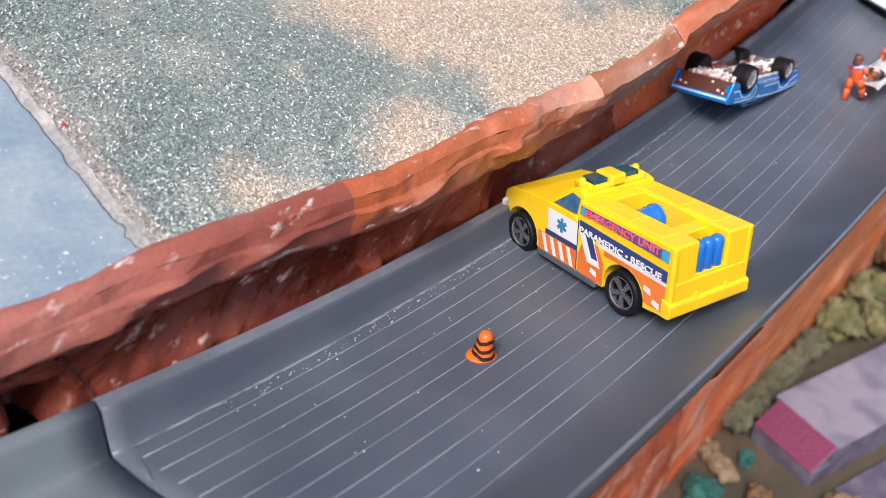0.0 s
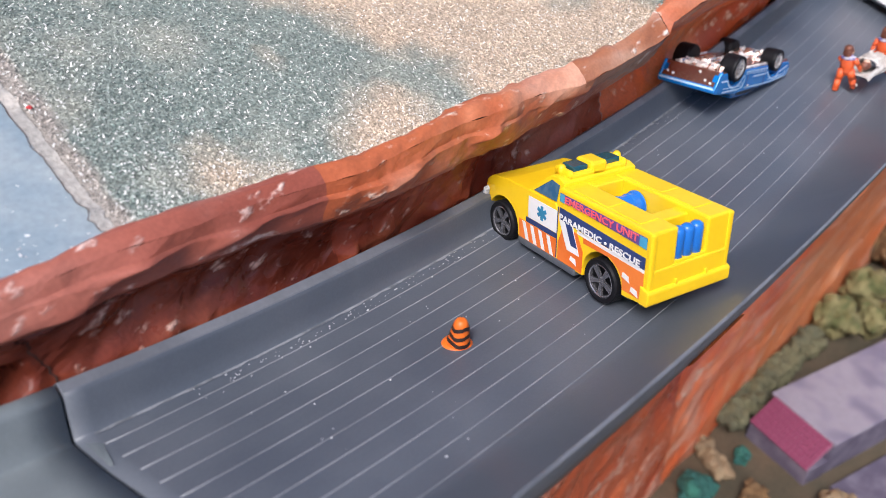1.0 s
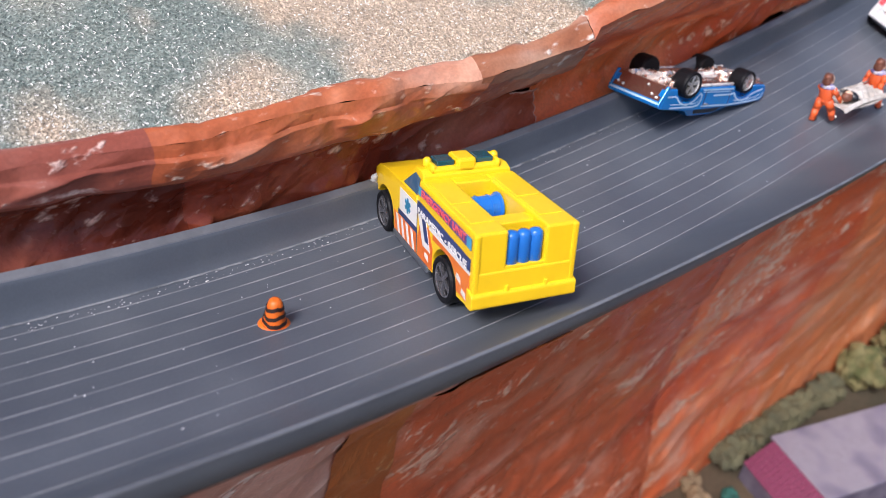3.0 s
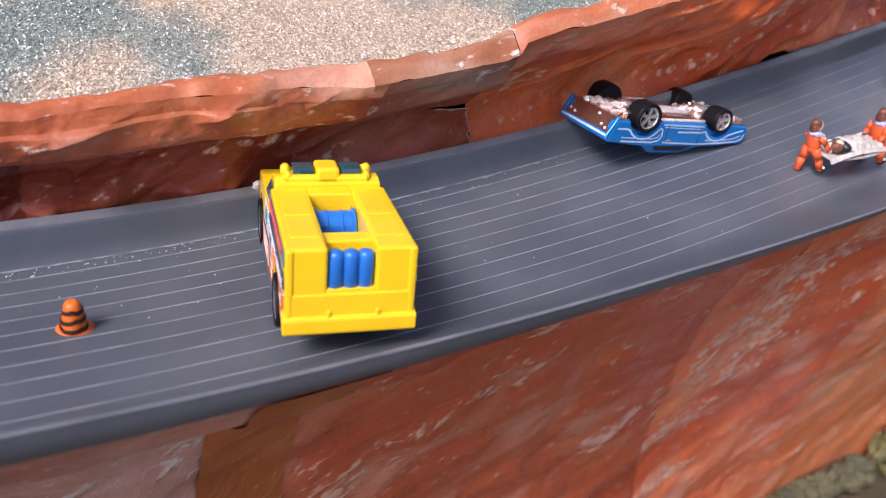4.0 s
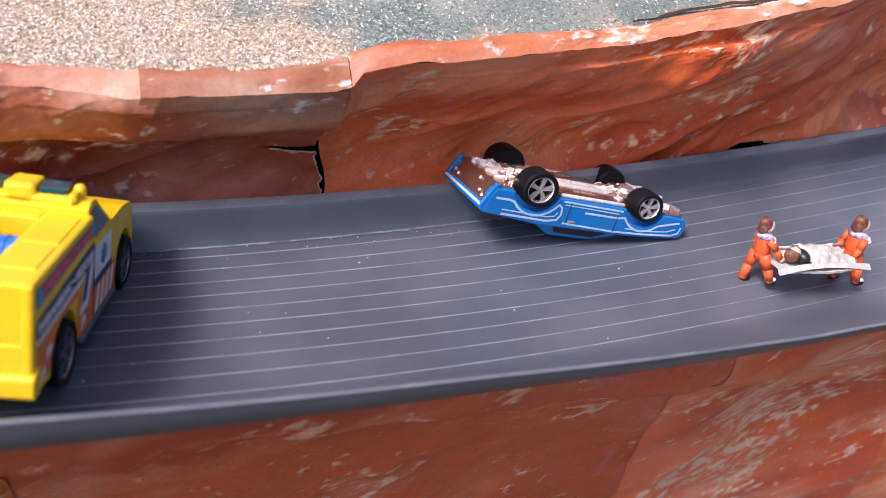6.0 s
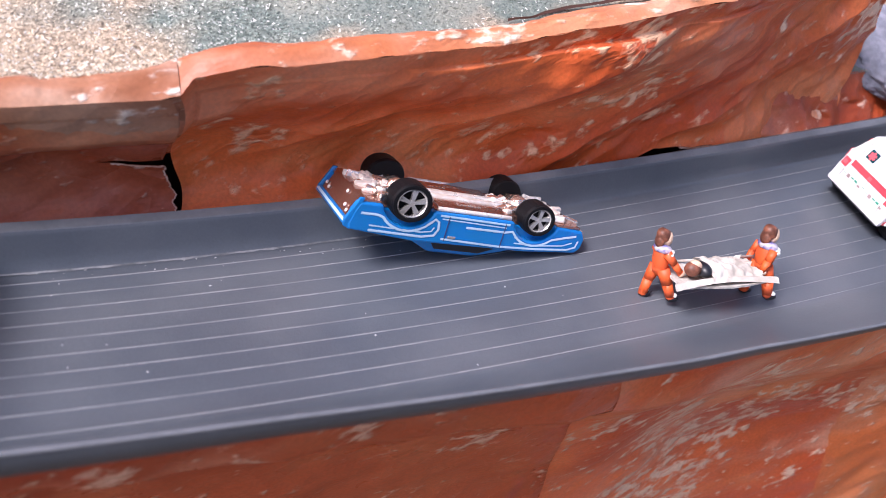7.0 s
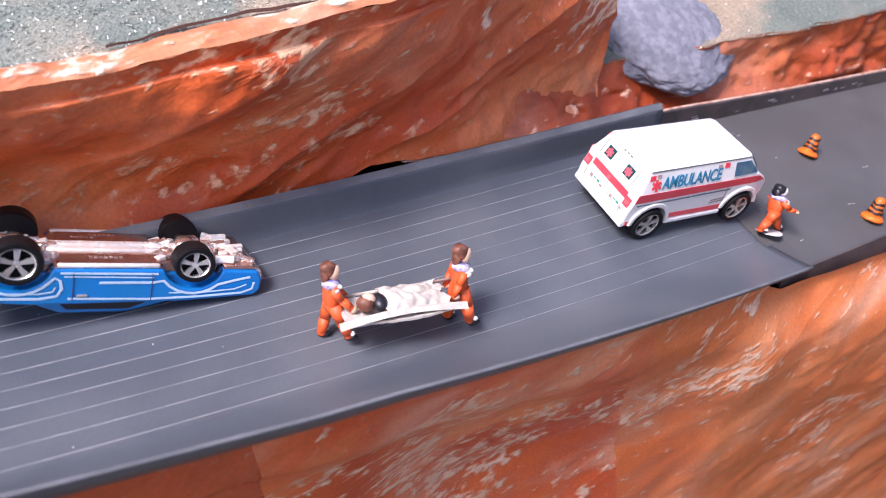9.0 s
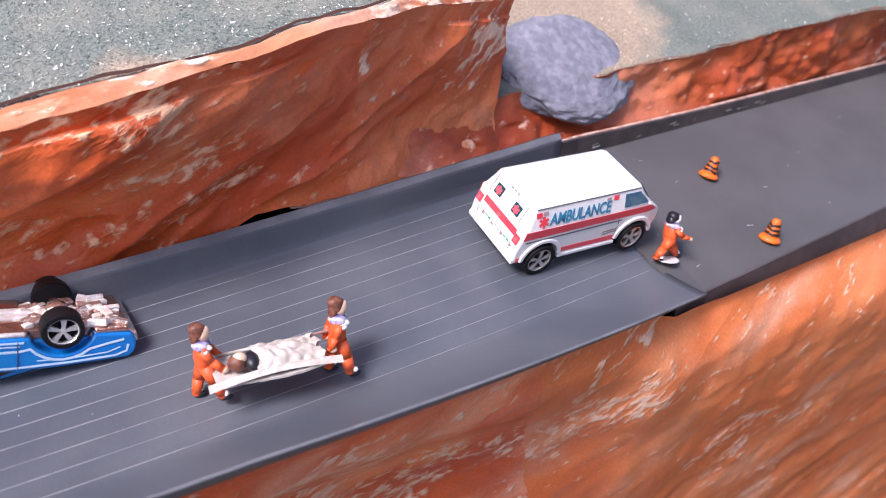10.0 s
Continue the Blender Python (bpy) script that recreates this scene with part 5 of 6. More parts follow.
        lettering("lettering", "AMBULANCE", tilt, 0.0264, 0.0042, M_BLUE_PRINT, t, "blue printed word", shear=0.2)
        where = Vector(side(s, 0.0086 if s < 0 else 0.0396, 0.0200, 0.0001))
        part("print", star(0, 0, 0.0020, 3, 0.24), M_RED_PRINT, t, "red six-armed star", m=Matrix.Translation(where) @ Matrix.Rotation(s * lean, 4, "X") @ face)
        flare = arc(rx, wz, 0.0088, 6, 174, 12) + arc(rx, wz, 0.0073, 174, 6, 12)
        for dx in (0, fx - rx):
            part("wheel_flare", prism([(x + dx, z) for x, z in flare], 0.0012), M_VAN, t, m=pose(0, s * (w + 0.0002), 0), bevel=0.0003)
        part("sill_bar", box(0.0186, s * (w - 0.001), 0.0030, 0.0436, s * (w + 0.0006), 0.0044), M_VAN, t, bevel=0.0003)
        part("door_seam", box(0.0428, s * (w - 0.0001), 0.0050, 0.0430, s * (w + 0.0001), 0.0140), M_CHASSIS, t)
        part("bumper_end", box(0.0585, s * 0.0105, 0.0050, 0.0622, s * 0.0128, 0.0058), M_BLACK, t, "dark front bumper end", bevel=0.0003)
    decal("windscreen", [(0.0561, -0.0112, 0.0188), (0.0561, 0.0112, 0.0188), (0.0520, 0.0096, 0.0238), (0.0520, -0.0096, 0.0238)], M_TEAL_GLASS, t, "dark teal windscreen", 0.0003)
    part("bumper", prism([(-0.0008, 0.0046), (-0.0008, 0.0064), (0.0002, 0.0068), (0.0010, 0.0046)], 0.0274), M_VAN, t, "pale rear bumper", bevel=0.0003)

    def rear(y, z, out=0.00008):
        x = lerp_table(z, (0.0062, 0.0110, 0.0150, belt, gutter), (-0.0003, 0.0002, 0.0016, 0.0020, 0.0050))
        return (x - out, y, z)

    def rear_flat(y0, y1, z0, z1, mat, label="", name="print", out=0.00008):
        decal(name, [rear(y1, z0, out), rear(y0, z0, out), rear(y0, z1, out), rear(y1, z1, out)], mat, t, label)

    rear_flat(-0.0096, 0.0096, 0.0134, 0.0150, M_RED_PRINT, "red band across the rear doors", "stripe")
    rear_flat(-0.0096, 0.0096, 0.0150, 0.0157, M_RED_PRINT, "", "stripe")
    for y in (-0.0050, 0.0056):
        rear_flat(y - 0.0020, y + 0.0020, 0.0186, 0.0220, M_TEAL_GLASS, "small dark rear window with a red star", "rear_window")
        c = Vector(rear(y, 0.0203, 0.0004))
        part("print", star(0, 0, 0.0015, 3, 0.28), M_ROSE_PRINT, t, "red six-armed star", m=Matrix.Translation(c) @ Matrix.Rotation(0.40, 4, "Y") @ pose(0, 0, 0, 90, 0, -90))
    for y in (-0.0112, 0.0118):
        rear_flat(y - 0.0014, y + 0.0014, 0.0118, 0.0148, M_RED_PRINT, "red tail light", "tail_light", 0.0003)
        rear_flat(y - 0.0008, y + 0.0008, 0.0126, 0.0138, M_ROSE_PRINT, "", "tail_light", 0.0005)
    rear_flat(-0.0006, 0.0010, 0.0138, 0.0150, M_ROSE_PRINT, "pale red door handle", "handle", 0.0005)
    for i in range(11):
        y = -0.0098 + 0.0019 * i
        rear_flat(y - 0.0008, y + 0.0005, 0.0096 + 0.0006 * (i % 3), 0.0103 + 0.0007 * (i % 2), M_GREEN_PRINT if i % 3 else M_MARK)
    for y0 in (-0.0096, 0.0104):
        rear_flat(y0 - 0.00009, y0 + 0.00009, 0.0080, 0.0112, M_CHASSIS, "", "door_seam")
        rear_flat(y0 * 0.9 - 0.00009, y0 * 0.9 + 0.00009, 0.0178, 0.0238, M_CHASSIS, "", "door_seam")
    rear_flat(-0.00009, 0.00009, 0.0112, 0.0140, M_CHASSIS, "", "door_seam")
    for i in range(3):
        part("roof_light", box(0.0046, -0.0026 + 0.0018 * i, 0.0236, 0.0062, -0.0014 + 0.0018 * i, 0.0243), M_RIM_CHROME, t)
    part("chassis", box(0.002, -0.0118, 0.0024, 0.0600, 0.0118, 0.0066), M_CHASSIS, t, "grey chassis", bevel=0.0004)
    for x in (rx, fx):
        for s in (1, -1):
            add_wheel(t, x, s * 0.0128, wz, rad, 0.0048, M_RIM_CHROME, 5, s)
    return t


VAN = Matrix.Translation((0.1691, 0.0290, 0.0087)) @ Euler((radians(16.8), radians(-1.1), radians(0.7))).to_matrix().to_4x4()
ambulance(VAN)


# ---- the blue car on its roof ----
def overturned_car(m):
    """Built as it lies: the roof below, the chrome underside and the wheels on top."""
    t = thing("toy_car", m, "metallic blue toy car lying on its roof, rosy chrome underside up", "toy car")
    w, length = 0.0138, 0.0760
    lx, rx, rad = 0.0166, 0.0580, 0.0060
    zc = 0.0170
    up = [(0.0, 0.0080), (0.0004, 0.0062), (0.0200, 0.0046), (0.0560, 0.0052), (0.0745, 0.0068), (0.0762, 0.0086), (0.0764, 0.0120), (0.0750, 0.0146)]
    up += arc(rx, zc, 0.0078, -15, -165, 12) + [(0.0490, 0.0150), (0.0260, 0.0150)] + arc(lx, zc, 0.0080, -14, -166, 12) + [(0.0022, 0.0150), (0.0008, 0.0120)]
    for side in (1, -1):
        bm = prism(up, 0.0036)
        bm.transform(pose(0, side * (w - 0.0018), 0))
        part("side_panel", bm, M_CAR, t, bevel=0.0007)
    core = [(0.0036, 0.0080), (0.0038, 0.0064), (0.0200, 0.0047), (0.0560, 0.0053), (0.0742, 0.0070), (0.0758, 0.0086), (0.0758, 0.0128), (0.0040, 0.0128)]
    part("body", prism(core, 2 * w - 0.0060), M_CAR, t, bevel=0.0005)
    cabin = []
    for z, x0, x1, hw in ((0.0062, 0.0180, 0.0560, 0.0124), (0.0034, 0.0215, 0.0500, 0.0116), (0.0008, 0.0262, 0.0430, 0.0104), (0.0, 0.0275, 0.0415, 0.0092)):
        cabin.append([(x0, -hw, z), (x1, -hw, z), (x1, hw, z), (x0, hw, z)])
    part("cabin", loft(cabin), M_CAR, t, "blue roof pillars", bevel=0.0006)
    for s in (1, -1):
        pts = [(0.0262, s * 0.01205, 0.0046), (0.0470, s * 0.01205, 0.0046), (0.0428, s * 0.01120, 0.0022), (0.0282, s * 0.01120, 0.0022)]
        decal("side_window", pts[::s], M_BLACK, t, "dark side window", 0.0002)
    # chrome underside
    bm = box(0.0030, -0.0098, 0.0126, 0.0745, 0.0098, 0.0157)
    for x0, x1 in ((0.0030, 0.0086), (0.0248, 0.0500), (0.0660, 0.0744)):
        box(x0, -0.0130, 0.0146, x1, 0.0130, 0.0156, bm)
    part("chassis", bm, M_CHROME_FLAT, t, "rosy chrome chassis plate, brown reflection put into its colour", bevel=0.0004)
    for s in (1, -1):
        part("sill", tube([(0.0005, 0.0), (0.0007, 0.0004), (0.0007, 0.0236), (0.0005, 0.0240)], 10), M_SILVER_GLINT, t, m=pose(0.0254, s * 0.0126, 0.0157, 0, 90, 0), smooth=True)
    for y0, y1 in ((-0.0112, -0.0042), (0.0042, 0.0112)):
        part("floor_pan", box(0.0262, y0, 0.0150, 0.0496, y1, 0.0161), M_CHROME_FLAT, t, "flat rosy chrome panel, brown reflection put into its colour", bevel=0.0003)
    for y, r in ((-0.0028, 0.0010), (-0.0008, 0.0006), (0.0012, 0.0010), (0.0030, 0.0006)):
        part("exhaust_pipe", tube([(r * 0.6, -0.0004), (r, 0.0002), (r, 0.0268), (r * 0.6, 0.0274)], 12), M_SILVER_GLINT, t, m=pose(0.0240, y, 0.0160, 0, 90, 0), smooth=True)
    for x0, y0, n in ((0.0330, -0.0082, 7), (0.0300, 0.0066, 5), (0.0345, 0.0085, 6)):
        for i in range(n):
            part("cast_mark", box(x0 + 0.0012 * i, y0, 0.0159, x0 + 0.0012 * i + 0.0008, y0 + 0.0010, 0.0163), M_CHROME, t)
    for cx in (lx, rx):
        part("axle", tube([(0.0012, -0.0100), (0.0012, 0.0100)], 12), M_CHROME, t, m=pose(cx, 0, 0.0164, 90, 0, 0), smooth=True)
        part("axle_housing", tube([(0.0012, -0.003), (0.0032, -0.002), (0.0032, 0.002), (0.0012, 0.003)], 14), M_CHROME, t, m=pose(cx, 0, 0.0162, 90, 0, 0), smooth=True)
    rnd = random.Random(5)
    for i in range(120):
        x = rnd.choice((rnd.uniform(0.0050, 0.0250), rnd.uniform(0.0500, 0.0725)))
        y = rnd.uniform(-0.0092, 0.0092)
        a, b = rnd.uniform(0.0010, 0.0030), rnd.uniform(0.0006, 0.0016)
        part("casting_detail", box(x - a, y - b, 0.0152, x + a, y + b, 0.0158 + rnd.uniform(0.0003, 0.0020)), M_SILVER_GLINT if i % 5 < 3 else M_CHROME, t, m=Matrix.Translation((x, y, 0.0157)) @ Euler((rnd.uniform(-0.4, 0.4), rnd.uniform(-0.4, 0.4), rnd.uniform(-0.5, 0.5))).to_matrix().to_4x4() @ Matrix.Translation((-x, -y, -0.0157)), bevel=0.0004)
    # chrome ends
    part("bumper", prism([(0.0002, 0.0076), (-0.0006, 0.0086), (0.0026, 0.0158), (0.0050, 0.0159), (0.0050, 0.0120), (0.0010, 0.0076)], 0.0254), M_CHROME_FLAT, t, "rosy chrome bumper, brown reflection put into its colour", bevel=0.0005)
    # the blue edge of the bonnet round the chrome end
    part("bonnet_edge", prism([(-0.0010, 0.0070), (-0.0014, 0.0082), (-0.0006, 0.0098), (0.0010, 0.0092), (0.0024, 0.0066), (0.0006, 0.0062)], 0.0272), M_CAR, t, bevel=0.0004)
    for s in (1, -1):
        part("bonnet_edge", prism([(-0.0008, 0.0080), (-0.0012, 0.0090), (0.0020, 0.0162), (0.0034, 0.0162), (0.0010, 0.0092)], 0.0012), M_CAR, t, m=pose(0, s * 0.0131, 0), bevel=0.0003)
    part("bonnet_trim", prism([(-0.0013, 0.0084), (-0.0010, 0.0092), (-0.0007, 0.0091), (-0.0010, 0.0083)], 0.0262), M_STRIPE, t, "pale line along the bonnet edge")
    part("bumper", prism([(0.0750, 0.0104), (0.0772, 0.0112), (0.0766, 0.0140), (0.0730, 0.0158)], 0.0240), M_CHROME, t, "rosy chrome bumper", bevel=0.0006)
    # small bright discs added for the white glints on the chrome end
    for y, k in ((-0.0104, 0.30), (-0.0078, 0.40), (-0.0040, 0.80), (0.0074, 0.35), (0.0102, 0.42)):
        part("glint_disc", tube([(0.0006, 0), (0.0006, 0.0003), (0.0003, 0.0005)], 12), M_SILVER_GLINT, t, m=pose(-0.0006 + 0.0032 * k - 0.0002, y, 0.0086 + 0.0072 * k, 0, -66, 0), smooth=True)
    for x in (lx, rx):
        for s in (1, -1):
            add_wheel(t, x, s * 0.0112, zc - 0.0004, rad if x == lx else rad - 0.0007, 0.0072, M_RIM_CHROME, 5, s)
    # pinstripes round the arches
    for s in (1, -1):
        y = s * (w + 0.0001)

        def ribbon(points, half=0.00034):
            bm = bmesh.new()
            rows = []
            for i, (x, z) in enumerate(points):
                a, b = points[max(i - 1, 0)], points[min(i + 1, len(points) - 1)]
                d = Vector((b[0] - a[0], b[1] - a[1])).normalized()
                rows.append([bm.verts.new((x - d.y * k, y + s * 0.0001 * (1 - abs(k) / half * 0.4), z + d.x * k)) for k in (-half, 0, half)])
            for a, b in zip(rows, rows[1:]):
                for i in range(2):
                    bm.faces.new((a[i], b[i], b[i + 1], a[i + 1])[::s])
            part("pinstripe", bm, M_STRIPE, t, "pale pinstripe")

        ribbon([(0.0030, 0.0118), (0.0078, 0.0118)] + arc(lx, zc, 0.0092, -142, -38, 9) + [(0.0250, 0.0126), (0.0262, 0.0118), (0.0266, 0.0094), (0.0256, 0.0074), (0.0220, 0.0066), (0.0060, 0.0068)], 0.00038)
        ribbon([(0.0350, 0.0112), (0.0480, 0.0112)] + arc(rx, zc, 0.0092, -145, -45, 8) + [(0.0690, 0.0118), (0.0730, 0.0128)], 0.00038)
        ribbon([(0.0280, 0.0066), (0.0470, 0.0062), (0.0600, 0.0068), (0.0710, 0.0078), (0.0738, 0.0090), (0.0742, 0.0112)])
        ribbon([(0.0262, 0.0140), (0.0490, 0.0138)])
        ribbon([(0.0060, 0.0083), (0.0215, 0.0080), (0.0246, 0.0086), (0.0252, 0.0100)], 0.00022)
        ribbon([(0.0520, 0.0080), (0.0600, 0.0080), (0.0690, 0.0090), (0.0722, 0.0104)], 0.00022)
        ribbon([(0.0270, 0.0130), (0.0480, 0.0127)], 0.0002)
        part("door_seam", box(0.0290, y - 0.0001, 0.0060, 0.02925, y + 0.0001, 0.0140), M_NAVY, t)
        part("door_seam", box(0.0475, y - 0.0001, 0.0060, 0.04775, y + 0.0001, 0.0140), M_NAVY, t)
        part("door_handle", box(0.0300, y - 0.0003, 0.0070, 0.0325, y + 0.0004, 0.0078), M_RIM_CHROME, t, "chrome door handle", bevel=0.0002)
    return t


CAR = Matrix.Translation((-0.0246, 0.0346, 0.0086)) @ Euler((radians(-4.0), radians(10.0), radians(-0.2))).to_matrix().to_4x4() @ Matrix.Diagonal((0.995, 0.94, 0.91, 1))
overturned_car(CAR)


# ---- cones ----
def cone(m, label):
    t = thing("traffic_cone", m, label, "traffic cone", "painted cones on the track")
    part("base", tube([(0.0049, 0.0), (0.0050, 0.0007), (0.0044, 0.0015), (0.0036, 0.0021)], 22), M_CONE, t, smooth=False)
    part("body", tube([(0.0036, 0.0008), (0.0032, 0.0030), (0.0026, 0.0062), (0.0021, 0.0088), (0.0016, 0.0100), (0.0008, 0.0104)], 22), M_CONE, t, smooth=True)
    for i, z in enumerate((0.0033, 0.0056, 0.0078)):
        bm = bmesh.new()
        r = lerp_table(z, (0.0008, 0.0062, 0.0088), (0.0036, 0.0026, 0.0021))
        rows = []
        for k in range(26):
            a = 2 * math.pi * k / 25
            wave = 0.0004 * math.sin(a + i * 1.7) + 0.00028 * math.sin(3 * a + i) + 0.00012 * math.sin(7 * a + 2 * i)
            rows.append([bm.verts.new(((r + 0.00018 - d * 0.22) * math.cos(a), (r + 0.00018 - d * 0.22) * math.sin(a), z + wave + d)) for d in (-0.0006, 0.0, 0.0006)])
        for a, b in zip(rows, rows[1:]):
            for j in range(2):
                bm.faces.new((a[j], b[j], b[j + 1], a[j + 1]))
        part("band", bm, M_CONE_BAND, t, "dark uneven painted band", smooth=True)
    return t


def upright(p, turn=0.0, lean_x=0.0, lean_y=0.0, size=1.0):
    """A pose on a place p of the sloping floor, nearly plumb."""
    up = Vector((lean_x, lean_y, 1)).normalized()
    ahead = Vector((1, 0, -lean_x)).normalized()
    m = Matrix((ahead, up.cross(ahead), up)).transposed().to_4x4()
    m.translation = Vector(p)
    return m @ pose(0, 0, 0, 0, 0, turn) @ Matrix.Scale(size, 4)


cone(upright((-0.2023, -0.0031, 0.0078), 20, 0.05, -0.03, 0.90), "small orange cone with dark bands on the ribbed track")
cone(upright((0.2842, 0.0389, 0.0144), 60, 0.25, -0.06, 0.84), "small orange cone with dark bands on the smooth board")
cone(upright((0.2848, 0.0039, 0.0007), 130, 0.16, -0.06, 0.86), "small orange cone with dark bands on the smooth board")


# ---- the figures, each one plain shape ----
def blob(bm, centre, size, mat=0, turn=(0, 0, 0), seg=12):
    made = bmesh.ops.create_uvsphere(bm, u_segments=seg, v_segments=8, radius=1, matrix=Matrix.LocRotScale(centre, Euler([radians(a) for a in turn]), size))
    for f in {f for v in made["verts"] for f in v.link_faces}:
        f.material_index, f.smooth = mat, True


def limb(bm, a, b, r0, r1, mat=0):
    a, b = Vector(a), Vector(b)
    d = b - a
    made = bmesh.ops.create_cone(bm, cap_ends=True, segments=10, radius1=r0, radius2=r1, depth=d.length, matrix=Matrix.Translation((a + b) / 2) @ d.to_track_quat("Z", "Y").to_matrix().to_4x4())
    for f in {f for v in made["verts"] for f in v.link_faces}:
        f.material_index, f.smooth = mat, True
    blob(bm, b, (r1, r1, r1), mat, seg=10)


FIGURE_PAINT = [M_SUIT, M_SKIN, M_HAIR, M_BLACK, M_BADGE, M_WHITE_PRINT]


def standing_figure(m, label, hair=2, stride=0.0035, grip=0.0105, reach=0.0055, base=False, face=1):
    """A plain little figure, facing +x, roughly painted."""
    bm = bmesh.new()
    for s, dx in ((1, stride), (-1, -stride)):
        limb(bm, (dx * 0.1, s * 0.0018, 0.0112), (dx * 0.6, s * 0.0024, 0.0062), 0.0022, 0.0018, 0)
        limb(bm, (dx * 0.6, s * 0.0024, 0.0062), (dx, s * 0.0027, 0.0016), 0.0018, 0.0014, 0)
        blob(bm, (dx + 0.0009, s * 0.0027, 0.0009), (0.0022, 0.0013, 0.0010), 3)
        blob(bm, (dx + 0.0013, s * 0.0032, 0.0023), (0.0009, 0.0012, 0.0008), 5)
        limb(bm, (0.0, s * 0.0038, 0.0172), (reach * 0.5, s * 0.0045, 0.0138), 0.0015, 0.0012, 0)
        limb(bm, (reach * 0.5, s * 0.0045, 0.0138), (reach, s * 0.0044, grip + 0.0008), 0.0012, 0.0010, 0)
        blob(bm, (reach + 0.0006, s * 0.0044, grip + 0.0004), (0.0012, 0.0011, 0.0010), 1)
        blob(bm, (0.0008, s * 0.0044, 0.0166), (0.0012, 0.0009, 0.0009), 5)
        blob(bm, (0.0018, s * 0.0024, 0.0172), (0.0013, 0.0011, 0.0008), 5)
    blob(bm, (0.0, 0.0, 0.0140), (0.0026, 0.0037, 0.0056), 0)
    blob(bm, (0.0, 0.0, 0.0110), (0.0025, 0.0033, 0.0026), 0)
    blob(bm, (0.0002, 0.0, 0.0177), (0.0027, 0.0039, 0.0017), 4)
    blob(bm, (0.0009, 0.0, 0.0210), (0.0023, 0.0021, 0.0024), face)
    blob(bm, (-0.0002, 0.0, 0.0221), (0.0025, 0.0025, 0.0027), hair)
    blob(bm, (-0.0012, 0.0, 0.0205), (0.0016, 0.0024, 0.0026), hair)
    for v in bm.verts:
        v.co += 0.0005 * noise.noise_vector(v.co * 380)
    if base:
        tube([(0.0050, 0.0), (0.0050, 0.0003)], 24, bm)
        bm.faces.ensure_lookup_table()
        for f in bm.faces:
            if max(v.co.z for v in f.verts) < 0.00031:
                f.material_index = 5
    ob = part("toy_figure", bm, FIGURE_PAINT)
    ob.matrix_world = m
    return tagged(ob, label, "figure", "small painted figures")


standing_figure(upright((0.0650, -0.0006, -0.0010), -12, -0.05, 0.16, 0.88), "small painted figure in orange carrying a stretcher", 2, -0.0036, 0.0100, 0.0050)
standing_figure(upright((0.1000, -0.0040, -0.0014), -12, 0.0, 0.12, 0.94), "small painted figure in orange at a stretcher's far end", 2, -0.0026, 0.0098, -0.0030)
standing_figure(upright((0.2348, 0.0090, 0.0003), -22, 0.12, 0.10, 0.78) @ Matrix.Diagonal((1.2, 1.4, 0.93, 1)), "small painted figure in orange on a pale round base", 3, 0.0052, 0.0125, 0.0050, True, 5)


def stretcher(m):
    t = thing("stretcher", m, "white card stretcher with a crumpled sheet, held by two figures", "stretcher")

    def cloth(u, v):
        x = -0.0150 + 0.0285 * u
        y = -0.0068 + 0.0128 * v
        sag = -0.0016 * math.sin(math.pi * u) * (0.4 + 0.6 * math.sin(math.pi * v))
        return Vector((x, y * (1 - 0.06 * math.sin(7 * u)), sag + 0.0003 * noise.noise(Vector((x * 400, y * 400, 0)))))

    bm = sheet(cloth, steps(0, 1, 24), steps(0, 1, 12))
    made = bmesh.ops.extrude_face_region(bm, geom=bm.faces[:])
    for g in made["geom"]:
        if isinstance(g, bmesh.types.BMVert):
            g.co.z -= 0.0007
    bmesh.ops.recalc_face_normals(bm, faces=bm.faces)
    part("cloth", bm, M_CLOTH, t)
    part("pole", tube([(0.0004, -0.0130), (0.0004, 0.0178)], 10), M_CLOTH, t, m=pose(0, 0.0062, 0.0002, 0, 90, 0), smooth=True)

    def edge(u, v):
        x = -0.0172 + 0.0345 * u
        sag = 0.0006 * math.sin(math.pi * u)
        return Vector((x, -0.0066 - 0.0012 * math.sin(math.pi * u) * -1 - 0.0012 * v, 0.0008 + sag - 0.0012 * v * (1 - 0.3 * math.sin(math.pi * u))))

    bm = sheet(edge, steps(0, 1, 24), steps(0, 1, 4))
    made = bmesh.ops.extrude_face_region(bm, geom=bm.faces[:])
    for g in made["geom"]:
        if isinstance(g, bmesh.types.BMVert):
            g.co.y += 0.0006
    bmesh.ops.recalc_face_normals(bm, faces=bm.faces)
    part("rail", bm, M_CLOTH, t, "folded white card edge")

    def cover(u, v):
        x = -0.0045 + 0.0175 * u * (1 + 0.12 * noise.noise(Vector((u * 3, v * 6, 1))))
        y = -0.0060 + 0.0118 * v + 0.0014 * noise.noise(Vector((u * 6, v * 3, 4)))
        rise = 0.0030 * math.sin(math.pi * v) ** 0.7 * (0.55 + 0.45 * math.cos(2.2 * u))
        return Vector((x, y, 0.0002 + rise + 0.0016 * abs(noise.noise(Vector((x * 260, y * 260, 2)))) + 0.0007 * noise.noise(Vector((x * 600, y * 600, 7)))))

    part("sheet", sheet(cover, steps(0, 1, 40), steps(0, 1, 26)), M_CLOTH, t, "crumpled white sheet", smooth=True)
    return t


bed = stand(0.0772, -0.0500, 0.0112, -10, 0, -9)
stretcher(bed)
bm = bmesh.new()
blob(bm, (-0.0088, -0.0012, 0.0022), (0.0026, 0.0023, 0.0022), 2)
blob(bm, (-0.0082, -0.0010, 0.0030), (0.0021, 0.0018, 0.0018), 1)
